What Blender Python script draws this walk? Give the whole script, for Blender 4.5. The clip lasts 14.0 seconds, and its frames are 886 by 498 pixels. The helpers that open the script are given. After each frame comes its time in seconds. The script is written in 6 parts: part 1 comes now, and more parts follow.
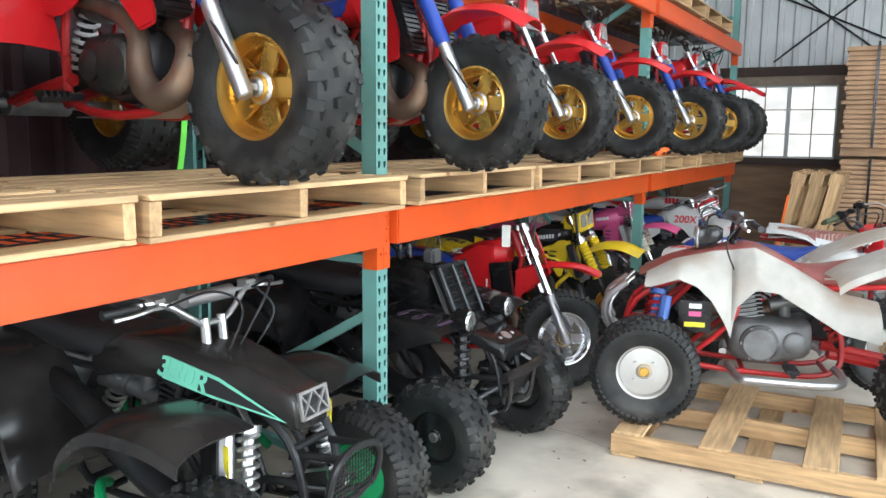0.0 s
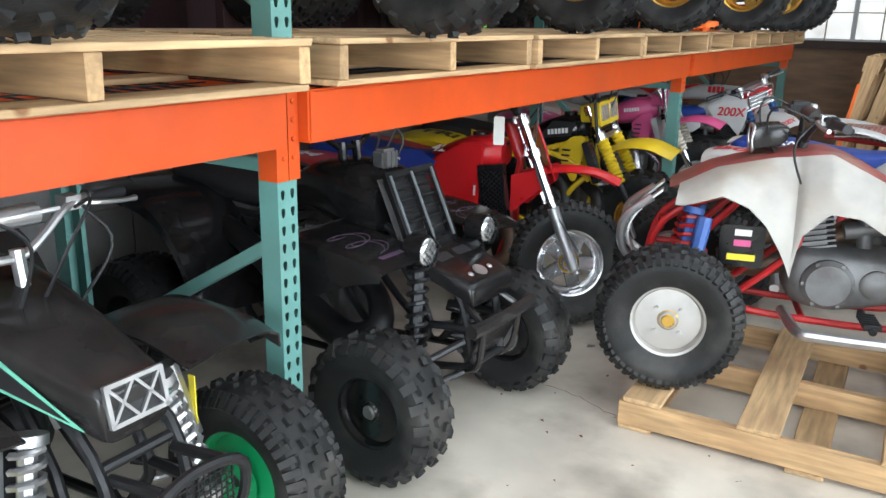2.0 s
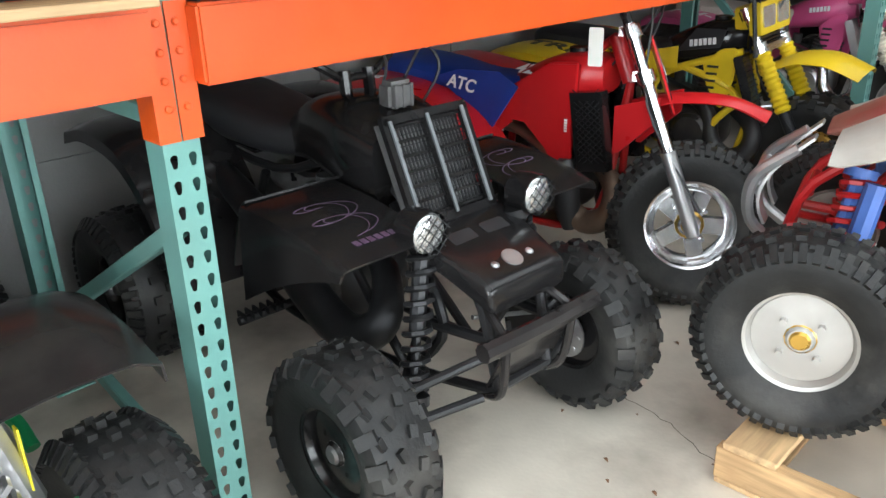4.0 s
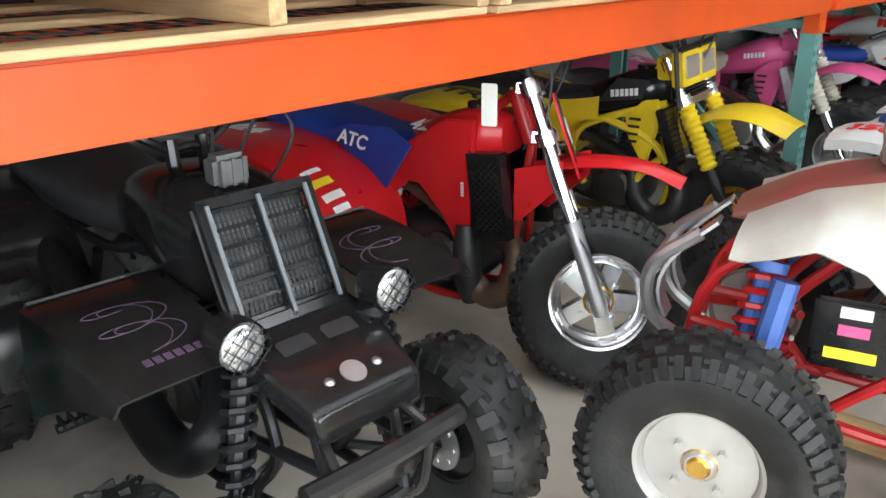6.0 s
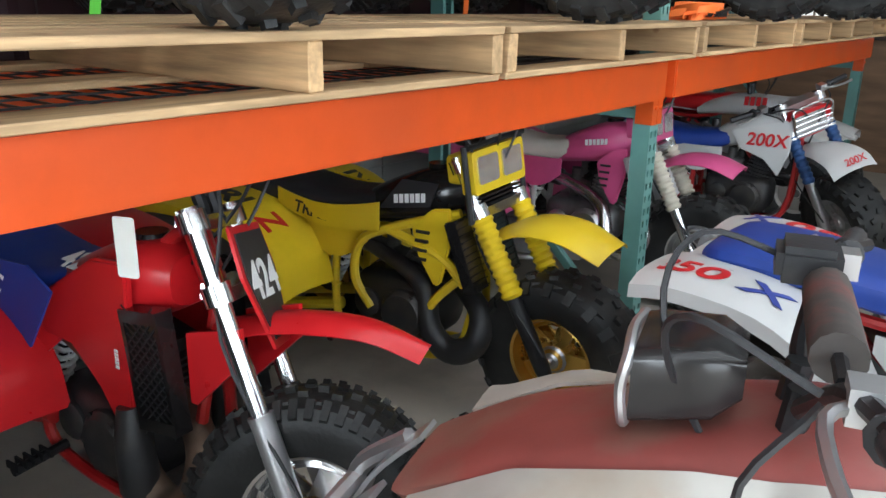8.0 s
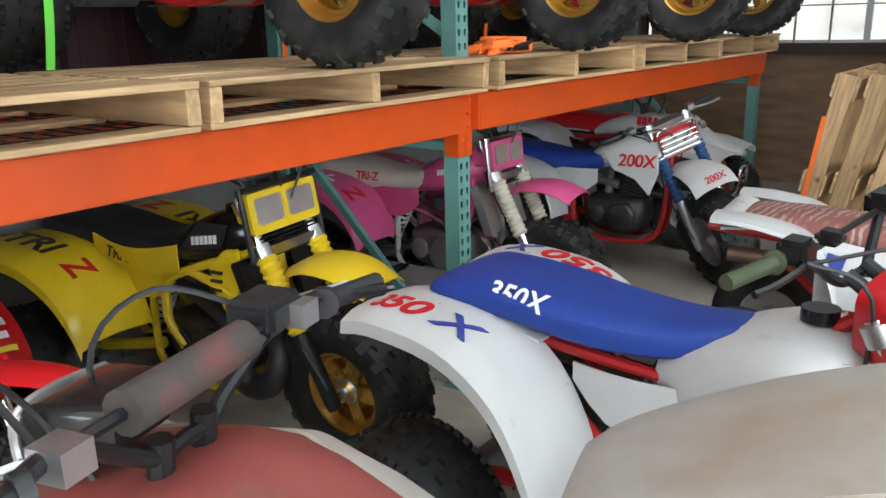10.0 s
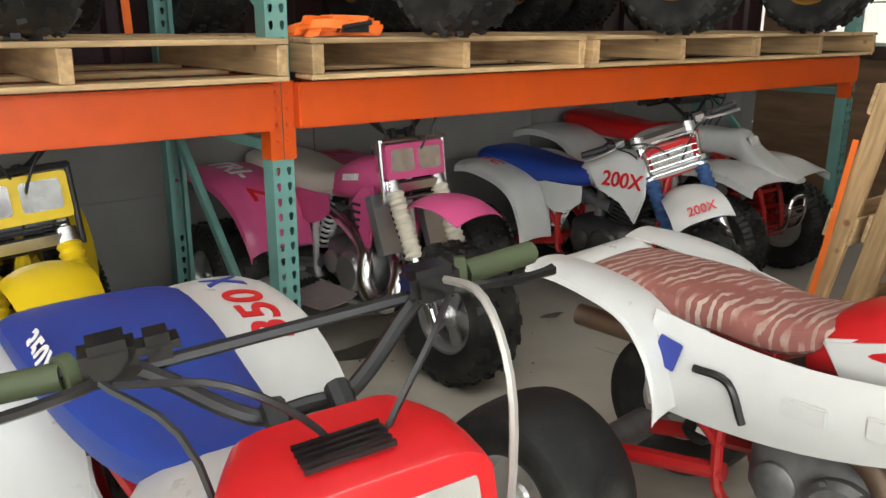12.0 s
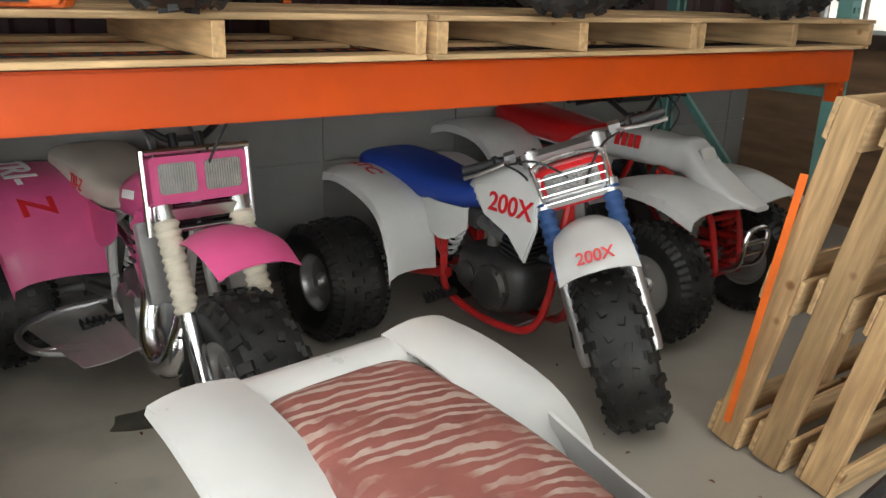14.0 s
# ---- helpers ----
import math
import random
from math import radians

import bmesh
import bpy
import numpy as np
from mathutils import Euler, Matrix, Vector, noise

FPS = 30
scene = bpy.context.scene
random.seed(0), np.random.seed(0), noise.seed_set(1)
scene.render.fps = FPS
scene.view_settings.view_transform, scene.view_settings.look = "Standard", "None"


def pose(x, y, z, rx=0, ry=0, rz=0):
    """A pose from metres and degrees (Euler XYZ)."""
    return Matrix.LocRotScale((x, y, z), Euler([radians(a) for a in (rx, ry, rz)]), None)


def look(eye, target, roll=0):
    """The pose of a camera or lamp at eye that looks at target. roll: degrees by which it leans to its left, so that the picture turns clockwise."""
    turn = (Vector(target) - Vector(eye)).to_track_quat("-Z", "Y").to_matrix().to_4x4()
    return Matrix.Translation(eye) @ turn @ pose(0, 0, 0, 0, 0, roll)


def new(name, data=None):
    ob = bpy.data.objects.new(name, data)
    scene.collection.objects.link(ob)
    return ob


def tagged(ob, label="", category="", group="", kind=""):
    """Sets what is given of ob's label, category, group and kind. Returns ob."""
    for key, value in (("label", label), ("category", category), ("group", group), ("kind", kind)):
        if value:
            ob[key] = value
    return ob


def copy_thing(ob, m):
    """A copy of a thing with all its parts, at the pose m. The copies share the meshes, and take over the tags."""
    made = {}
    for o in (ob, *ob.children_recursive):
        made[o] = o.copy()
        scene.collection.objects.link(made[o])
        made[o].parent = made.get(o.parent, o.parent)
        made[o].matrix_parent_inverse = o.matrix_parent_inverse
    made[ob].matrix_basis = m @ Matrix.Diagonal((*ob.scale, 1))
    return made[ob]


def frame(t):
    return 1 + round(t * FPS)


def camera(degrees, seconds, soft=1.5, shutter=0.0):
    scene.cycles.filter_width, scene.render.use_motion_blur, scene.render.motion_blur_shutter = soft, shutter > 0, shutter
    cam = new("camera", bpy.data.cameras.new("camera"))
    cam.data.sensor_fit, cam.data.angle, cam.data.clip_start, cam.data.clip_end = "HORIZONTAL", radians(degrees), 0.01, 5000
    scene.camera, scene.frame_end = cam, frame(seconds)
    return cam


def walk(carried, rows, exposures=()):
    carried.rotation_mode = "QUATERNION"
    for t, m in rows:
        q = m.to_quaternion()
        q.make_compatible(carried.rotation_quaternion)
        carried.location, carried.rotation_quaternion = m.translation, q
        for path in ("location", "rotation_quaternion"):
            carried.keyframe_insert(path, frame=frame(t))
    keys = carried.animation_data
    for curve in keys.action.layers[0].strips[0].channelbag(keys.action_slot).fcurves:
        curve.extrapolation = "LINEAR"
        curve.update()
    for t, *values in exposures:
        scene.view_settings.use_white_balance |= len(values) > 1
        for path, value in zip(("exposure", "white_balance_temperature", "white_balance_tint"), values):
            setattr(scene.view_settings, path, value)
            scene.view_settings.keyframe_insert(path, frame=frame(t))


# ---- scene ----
cam = camera(57.9, 14.0)
# time, eye, point looked at, roll
ROWS = [
    (0, (1.787, -2.638, 1.522), (0.806, -0.919, 1.239), 0.5),
    (0.5, (1.778, -2.369, 1.485), (0.76, -0.695, 1.084), 0.3),
    (1, (1.752, -2.118, 1.493), (0.711, -0.471, 1.042), 0.8),
    (1.5, (1.608, -1.864, 1.465), (0.597, -0.209, 0.976), 1.7),
    (2, (1.511, -1.607, 1.424), (0.495, 0.023, 0.868), 1.2),
    (2.5, (1.475, -1.292, 1.406), (0.36, 0.248, 0.788), -0.4),
    (5, (1.287, -0.502, 1.359), (-0.064, 0.718, 0.531), -1.1),
    (5.5, (1.24, -0.424, 1.362), (-0.054, 0.859, 0.536), -0.2),
    (6, (1.329, -0.221, 1.394), (0.049, 1.138, 0.676), -0.5),
    (6.5, (1.405, 0.018, 1.438), (0.186, 1.480, 0.825), -0.1),
    (7, (1.332, 0.293, 1.439), (0.202, 1.846, 0.882), 2.1),
    (7.5, (1.244, 0.513, 1.439), (0.134, 2.079, 0.876), 2.5),
    (8, (1.228, 0.795, 1.423), (0.07, 2.313, 0.829), 1.2),
    (8.5, (1.234, 1.020, 1.451), (0.105, 2.564, 0.865), -0.4),
    (9, (1.309, 1.092, 1.481), (0.306, 2.738, 0.945), -2.1),
    (11.5, (2.421, 2.175, 1.446), (0.96, 3.439, 0.928), -0.1),
    (12, (2.35, 2.557, 1.415), (0.828, 3.734, 0.869), 0.2),
    (12.5, (2.336, 2.905, 1.419), (0.689, 3.883, 0.844), -1.5),
    (13, (2.309, 3.194, 1.438), (0.606, 4.076, 0.87), -2.0),
    (13.5, (2.142, 3.460, 1.426), (0.52, 4.471, 0.835), 1.8),
    (14, (2.067, 3.673, 1.433), (0.518, 4.777, 0.818), 1.9),
    # round the tail of the quad on its pallet
    (9.8, (1.72, 1.145, 1.492), (0.6, 2.665, 0.96), -1.6),
    (10.65, (2.25, 1.545, 1.475), (0.95, 2.945, 0.945), -0.6),
]
PATH = [(t, look(eye, aim, roll)) for t, eye, aim, roll in ROWS]
walk(cam, sorted(PATH, key=lambda r: r[0]), [(0.0, .1, 6150, 10), (1.0, .02, 6100, 10), (2.5, .04, 6150, 10), (4.0, .28, 6350, 10), (5.0, .42, 6400, 10), (6.0, .35, 6350, 10), (6.7, .12, 6150, 10), (7.5, .1, 6100, 10), (9.0, .08, 6150, 10), (11.5, .04, 6800, 10), (12.5, .15, 7100, 10), (14.0, .25, 6900, 10)])

# ---- world and light ----
world = bpy.data.worlds.new("world")
scene.world = world
world.use_nodes = True
wn = world.node_tree
sky = wn.nodes.new("ShaderNodeTexSky")
sky.sky_type, sky.sun_disc = "NISHITA", False
sky.sun_elevation, sky.sun_rotation = radians(40), radians(100)
wn.links.new(sky.outputs[0], wn.nodes["Background"].inputs[0])
wn.nodes["Background"].inputs[1].default_value = 0.12


def area(name, eye, target, w, h, power, col=(1, 1, 1)):
    d = bpy.data.lights.new(name, "AREA")
    d.shape, d.size, d.size_y, d.energy, d.color = "RECTANGLE", w, h, power, col
    o = new(name, d)
    o.matrix_world = look(eye, target)
    return o


# Unseen doors assumed: both area lamps are added, with no opening in the walls.
area("door_daylight", (6.8, 0.5, 1.75), (0, 1.0, 0.5), 8.4, 3.4, 700, (0.9, 0.97, 1.0))
area("rear_door_daylight", (2.5, -7.3, 1.9), (1.0, 0, 0.8), 4.5, 3.4, 560, (0.9, 0.97, 1.0))

# Added overhead fill to lift the floor; the ceiling has no opening or lamp.
area("roof_light", (2.4, 0.0, 4.55), (2.4, 0.0, 0), 3.2, 11.0, 190, (0.93, 0.98, 1.0))

# ---- materials ----
MATS = {}


def mat(name, col, rough=0.5, metal=0.0, var=0.12, scale=12.0, bump=0.1, fine=90.0, spec=0.5, dirt=None, dirt_amt=0.0, dirt_scale=3.0, stretch=None):
    m = bpy.data.materials.new(name)
    m.use_nodes = True
    nt = m.node_tree
    b = nt.nodes["Principled BSDF"]
    tc = nt.nodes.new("ShaderNodeTexCoord")
    src = tc.outputs["Object"]
    if stretch:
        mp = nt.nodes.new("ShaderNodeMapping")
        mp.inputs["Scale"].default_value = stretch
        nt.links.new(src, mp.inputs[0])
        src = mp.outputs[0]
    n1 = nt.nodes.new("ShaderNodeTexNoise")
    n1.inputs["Scale"].default_value, n1.inputs["Detail"].default_value = scale, 6
    n2 = nt.nodes.new("ShaderNodeTexNoise")
    n2.inputs["Scale"].default_value, n2.inputs["Detail"].default_value = fine, 3
    nt.links.new(src, n1.inputs["Vector"])
    nt.links.new(src, n2.inputs["Vector"])
    r = nt.nodes.new("ShaderNodeValToRGB")
    r.color_ramp.elements[0].position, r.color_ramp.elements[1].position = 0.3, 0.7
    r.color_ramp.elements[0].color = (*[c * (1 - var) for c in col], 1)
    r.color_ramp.elements[1].color = (*[min(1, c * (1 + var)) for c in col], 1)
    nt.links.new(n1.outputs[0], r.inputs[0])
    out = r.outputs[0]
    if dirt:
        n3 = nt.nodes.new("ShaderNodeTexNoise")
        n3.inputs["Scale"].default_value, n3.inputs["Detail"].default_value = dirt_scale, 9
        nt.links.new(tc.outputs["Object"], n3.inputs["Vector"])
        r3 = nt.nodes.new("ShaderNodeValToRGB")
        r3.color_ramp.elements[0].position, r3.color_ramp.elements[1].position = 0.48, 0.72
        r3.color_ramp.elements[0].color, r3.color_ramp.elements[1].color = (0, 0, 0, 1), (dirt_amt, dirt_amt, dirt_amt, 1)
        nt.links.new(n3.outputs[0], r3.inputs[0])
        mx = nt.nodes.new("ShaderNodeMixRGB")
        mx.inputs[2].default_value = (*dirt, 1)
        nt.links.new(r3.outputs[0], mx.inputs[0])
        nt.links.new(out, mx.inputs[1])
        out = mx.outputs[0]
    nt.links.new(out, b.inputs["Base Color"])
    mr = nt.nodes.new("ShaderNodeMapRange")
    mr.inputs["To Min"].default_value, mr.inputs["To Max"].default_value = max(0.02, rough - 0.08), min(1, rough + 0.1)
    nt.links.new(n1.outputs[0], mr.inputs[0])
    nt.links.new(mr.outputs[0], b.inputs["Roughness"])
    b.inputs["Metallic"].default_value = metal
    b.inputs["Specular IOR Level"].default_value = spec
    if bump:
        bp = nt.nodes.new("ShaderNodeBump")
        bp.inputs["Strength"].default_value, bp.inputs["Distance"].default_value = bump, 0.004
        nt.links.new(n2.outputs[0], bp.inputs["Height"])
        nt.links.new(bp.outputs[0], b.inputs["Normal"])
    MATS[name] = m
    return m


TEAL = mat("teal_paint", (0.13, 0.30, 0.27), 0.45, var=0.1, dirt=(0.12, 0.1, 0.08), dirt_amt=0.35)
ORANGE = mat("orange_paint", (0.62, 0.075, 0.006), 0.4, var=0.08, dirt=(0.35, 0.06, 0.02), dirt_amt=0.35)
WOOD = mat("pallet_wood", (0.52, 0.345, 0.18), 0.75, var=0.32, scale=4, bump=0.3, fine=30, stretch=(12, 1, 12), dirt=(0.27, 0.16, 0.085), dirt_amt=0.45, dirt_scale=3)
WOODX = mat("stringer_wood", (0.50, 0.32, 0.16), 0.75, var=0.32, scale=4, bump=0.3, fine=30, stretch=(1, 12, 12), dirt=(0.3, 0.16, 0.075), dirt_amt=0.5, dirt_scale=3)
RUBBER = mat("tyre_rubber", (0.016, 0.016, 0.016), 0.5, var=0.3, bump=0.35, spec=.3, dirt=(0.085, 0.08, 0.073), dirt_amt=0.5, dirt_scale=7)
CONC = mat("concrete_floor", (0.58, 0.525, 0.445), 0.6, var=0.2, scale=2.2, bump=0.2, fine=70, dirt=(0.2, 0.17, 0.135), dirt_amt=0.75, dirt_scale=2.6)


def light_falloff_by_stretch(m):
    """Light falloff painted as colour: pale at low y, greyer farther in, ragged border."""
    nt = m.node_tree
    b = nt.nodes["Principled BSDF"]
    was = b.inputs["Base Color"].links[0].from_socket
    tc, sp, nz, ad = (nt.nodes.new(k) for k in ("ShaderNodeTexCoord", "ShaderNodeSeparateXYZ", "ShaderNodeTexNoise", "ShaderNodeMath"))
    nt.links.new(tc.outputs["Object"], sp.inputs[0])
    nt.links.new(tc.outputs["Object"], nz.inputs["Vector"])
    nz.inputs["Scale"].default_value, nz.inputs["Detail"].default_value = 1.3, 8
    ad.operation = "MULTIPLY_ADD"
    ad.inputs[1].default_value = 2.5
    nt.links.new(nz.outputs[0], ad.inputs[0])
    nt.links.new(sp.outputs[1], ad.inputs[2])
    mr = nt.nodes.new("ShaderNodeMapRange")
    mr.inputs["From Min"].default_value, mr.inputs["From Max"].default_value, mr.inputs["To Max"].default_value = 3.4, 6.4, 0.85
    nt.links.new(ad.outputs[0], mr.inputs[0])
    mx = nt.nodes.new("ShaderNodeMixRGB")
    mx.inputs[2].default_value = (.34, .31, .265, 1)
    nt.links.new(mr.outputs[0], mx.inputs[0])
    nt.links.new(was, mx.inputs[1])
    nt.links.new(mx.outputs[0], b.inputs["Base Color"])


light_falloff_by_stretch(CONC)
BLOCK = mat("painted_block", (0.25, 0.25, 0.245), 0.8, var=0.08, scale=4, bump=0.3)
STEELW = mat("corrugated_steel", (0.55, 0.57, 0.57), 0.5, var=0.08, scale=3)
MAROON = mat("maroon_siding", (0.035, 0.011, 0.014), 0.5, var=0.1)
PLY = mat("plywood", (0.20, 0.115, 0.065), 0.7, var=0.25, scale=3, stretch=(1, 1, 6))
GOLD = mat("gold_rim", (0.66, 0.40, 0.09), 0.28, 0.85, var=0.1)
DARKM = mat("dark_metal", (0.03, 0.03, 0.032), 0.4, 0.6)

RED = mat("red_plastic", (0.55, 0.012, 0.016), 0.3, var=0.06, bump=0.02, dirt=(0.3, 0.02, 0.02), dirt_amt=0.3)
REDF = mat("red_frame_paint", (0.42, 0.012, 0.014), 0.35, var=0.1, bump=0.05, dirt=(0.1, 0.03, 0.02), dirt_amt=0.4)
WHITE = mat("white_plastic", (0.54, 0.54, 0.535), 0.3, var=0.04, bump=0.02, dirt=(0.5, 0.47, 0.42), dirt_amt=0.3)
DIRTYW = mat("dusty_white_plastic", (0.40, 0.38, 0.345), 0.5, var=0.1, bump=0.05, dirt=(0.33, 0.255, 0.185), dirt_amt=0.9, dirt_scale=4)
DUSTRED = mat("dusty_red_plastic", (0.23, 0.05, 0.042), 0.5, var=0.14, bump=0.08, dirt=(0.2, 0.135, 0.1), dirt_amt=0.8, dirt_scale=5)
YELLOW = mat("yellow_plastic", (0.74, 0.52, 0.015), 0.35, var=0.06, bump=0.03, dirt=(0.5, 0.33, 0.05), dirt_amt=0.4)
PINK = mat("pink_plastic", (0.62, 0.09, 0.24), 0.35, var=0.06, bump=0.02)
BLUE = mat("blue_vinyl", (0.012, 0.045, 0.27), 0.5, var=0.1, bump=0.1, fine=300)
BLUEP = mat("blue_sleeve", (0.015, 0.05, 0.30), 0.45, var=0.1)
PALEV = mat("pale_vinyl", (0.62, 0.57, 0.5), 0.55, var=0.06, bump=0.1, fine=300, dirt=(0.4, 0.35, 0.3), dirt_amt=0.4)
BLACKP = mat("black_plastic", (0.011, 0.0105, 0.011), 0.15, var=0.15, bump=0.03, spec=.38, dirt=(0.022, 0.019, 0.017), dirt_amt=0.4)
GREYP = mat("charcoal_plastic", (0.02, 0.018, 0.018), 0.18, var=0.12, bump=0.03, spec=.4, dirt=(0.055, 0.05, 0.046), dirt_amt=0.45)
BLACKV = mat("black_vinyl", (0.02, 0.02, 0.022), 0.5, var=0.15, bump=0.15, fine=250)
CREAM = mat("cream_rubber", (0.62, 0.57, 0.47), 0.6, var=0.08)
CHROME = mat("chrome", (0.7, 0.7, 0.71), 0.2, 1.0, var=0.05, bump=0.0)
ALU = mat("brushed_aluminium", (0.55, 0.55, 0.56), 0.35, 0.9, var=0.12, bump=0.08, dirt=(0.25, 0.23, 0.2), dirt_amt=0.4)
CAST = mat("cast_engine_metal", (0.20, 0.20, 0.20), 0.5, 0.6, var=0.2, bump=0.2, dirt=(0.05, 0.04, 0.035), dirt_amt=0.6, dirt_scale=9)
BLKENG = mat("black_engine_paint", (0.025, 0.025, 0.027), 0.45, 0.3, var=0.2, bump=0.15, dirt=(0.09, 0.075, 0.06), dirt_amt=0.5, dirt_scale=9)
RUST = mat("heat_stained_pipe", (0.16, 0.11, 0.08), 0.5, 0.6, var=0.3, bump=0.2, dirt=(0.22, 0.12, 0.06), dirt_amt=0.6, dirt_scale=8)
SILVERR = mat("dull_silver_rim", (0.484, 0.468, 0.445), 0.4, 0.55, var=0.08, dirt=(0.35, 0.3, 0.25), dirt_amt=0.45)
BLUEST = mat("blue_reservoir", (0.05, 0.12, 0.38), 0.5, var=0.15, dirt=(0.15, 0.13, 0.12), dirt_amt=0.6)
GREEN = mat("green_paint", (0.015, 0.32, 0.11), 0.35, var=0.08)
MINT = mat("mint_decal", (0.2, 0.62, 0.45), 0.4, var=0.05)
LIME = mat("lime_strap", (0.18, 0.75, 0.08), 0.6, var=0.08)
ORSTRAP = mat("orange_webbing", (0.85, 0.16, 0.02), 0.65, var=0.12, bump=0.3, fine=200)
INKW = mat("white_decal", (0.8, 0.8, 0.8), 0.4, var=0.03, bump=0)
INKR = mat("red_decal", (0.55, 0.015, 0.02), 0.4, var=0.03, bump=0)
INKB = mat("black_decal", (0.02, 0.02, 0.022), 0.4, var=0.05, bump=0)
INKY = mat("yellow_decal", (0.8, 0.65, 0.03), 0.4, var=0.03, bump=0)
INKN = mat("navy_decal", (0.03, 0.05, 0.28), 0.4, var=0.03, bump=0)
PURPLE = mat("purple_decal", (0.09, 0.05, 0.09), 0.4, var=0.1, bump=0)
PAPER = mat("paper_tag", (0.78, 0.76, 0.7), 0.8, var=0.04)
DARKH = mat("dark_timber", (0.05, 0.028, 0.02), 0.7, var=0.2)
SILL = mat("weathered_frame", (0.26, 0.2, 0.15), 0.7, var=0.2)
LUMBER = mat("stacked_lumber", (0.42, 0.26, 0.15), 0.8, var=0.25, scale=3, bump=0.3, dirt=(0.24, 0.13, 0.07), dirt_amt=0.5, dirt_scale=2)


def wood_by_board(m):
    """Each board takes its own tone."""
    nt = m.node_tree
    b = nt.nodes["Principled BSDF"]
    src = b.inputs["Base Color"].links[0].from_socket
    inf = nt.nodes.new("ShaderNodeObjectInfo")
    hs = nt.nodes.new("ShaderNodeHueSaturation")
    mr = nt.nodes.new("ShaderNodeMapRange")
    mr.inputs["To Min"].default_value, mr.inputs["To Max"].default_value = 0.72, 1.15
    nt.links.new(inf.outputs["Random"], mr.inputs[0])
    nt.links.new(mr.outputs[0], hs.inputs["Value"])
    nt.links.new(src, hs.inputs["Color"])
    # dark knots
    tc = nt.nodes.new("ShaderNodeTexCoord")
    ad = nt.nodes.new("ShaderNodeVectorMath")
    ad.operation = "MULTIPLY_ADD"
    ad.inputs[1].default_value = (1, 1, 1)
    nt.links.new(tc.outputs["Object"], ad.inputs[0])
    nt.links.new(inf.outputs["Random"], ad.inputs[2])
    vo = nt.nodes.new("ShaderNodeTexVoronoi")
    vo.inputs["Scale"].default_value = 5.5
    nt.links.new(ad.outputs[0], vo.inputs["Vector"])
    kr = nt.nodes.new("ShaderNodeValToRGB")
    kr.color_ramp.elements[0].position, kr.color_ramp.elements[1].position = 0.07, 0.12
    kr.color_ramp.elements[0].color, kr.color_ramp.elements[1].color = (0.38, 0.22, 0.12, 1), (1, 1, 1, 1)
    nt.links.new(vo.outputs["Distance"], kr.inputs[0])
    mx = nt.nodes.new("ShaderNodeMixRGB")
    mx.blend_type, mx.inputs[0].default_value = "MULTIPLY", 0.85
    nt.links.new(hs.outputs[0], mx.inputs[1])
    nt.links.new(kr.outputs[0], mx.inputs[2])
    nt.links.new(mx.outputs[0], b.inputs["Base Color"])


wood_by_board(WOOD)
wood_by_board(WOODX)


def striped_vinyl():
    """Faded red seat cover with pale tiger stripes."""
    m = mat("striped_seat_vinyl", (0.25, 0.085, 0.07), 0.6, var=0.15, bump=0.1, fine=250)
    nt = m.node_tree
    b = nt.nodes["Principled BSDF"]
    src = b.inputs["Base Color"].links[0].from_socket
    tc = nt.nodes.new("ShaderNodeTexCoord")
    wv = nt.nodes.new("ShaderNodeTexWave")
    wv.inputs["Scale"].default_value, wv.inputs["Distortion"].default_value = 7.5, 7.0
    wv.inputs["Detail"].default_value, wv.inputs["Detail Scale"].default_value = 3.0, 1.6
    mp = nt.nodes.new("ShaderNodeMapping")
    mp.inputs["Scale"].default_value = (1.6, 0.7, 0.5)
    mp.inputs["Rotation"].default_value = (0, 0, 0.45)
    nt.links.new(tc.outputs["Object"], mp.inputs[0])
    nt.links.new(mp.outputs[0], wv.inputs["Vector"])
    r = nt.nodes.new("ShaderNodeValToRGB")
    r.color_ramp.elements[0].position, r.color_ramp.elements[1].position = 0.58, 0.74
    nt.links.new(wv.outputs[0], r.inputs[0])
    mx = nt.nodes.new("ShaderNodeMixRGB")
    mx.inputs[2].default_value = (0.42, 0.31, 0.265, 1)
    fade = nt.nodes.new("ShaderNodeTexNoise")
    fade.inputs["Scale"].default_value, fade.inputs["Detail"].default_value = 9, 5
    nt.links.new(tc.outputs["Object"], fade.inputs["Vector"])
    fr = nt.nodes.new("ShaderNodeMapRange")
    fr.inputs["From Min"].default_value, fr.inputs["From Max"].default_value = 0.38, 0.56
    nt.links.new(fade.outputs[0], fr.inputs[0])
    mu = nt.nodes.new("ShaderNodeMath")
    mu.operation = "MULTIPLY"
    nt.links.new(r.outputs[0], mu.inputs[0])
    nt.links.new(fr.outputs[0], mu.inputs[1])
    nt.links.new(mu.outputs[0], mx.inputs[0])
    nt.links.new(src, mx.inputs[1])
    nt.links.new(mx.outputs[0], b.inputs["Base Color"])
    return m


STRIPED = striped_vinyl()


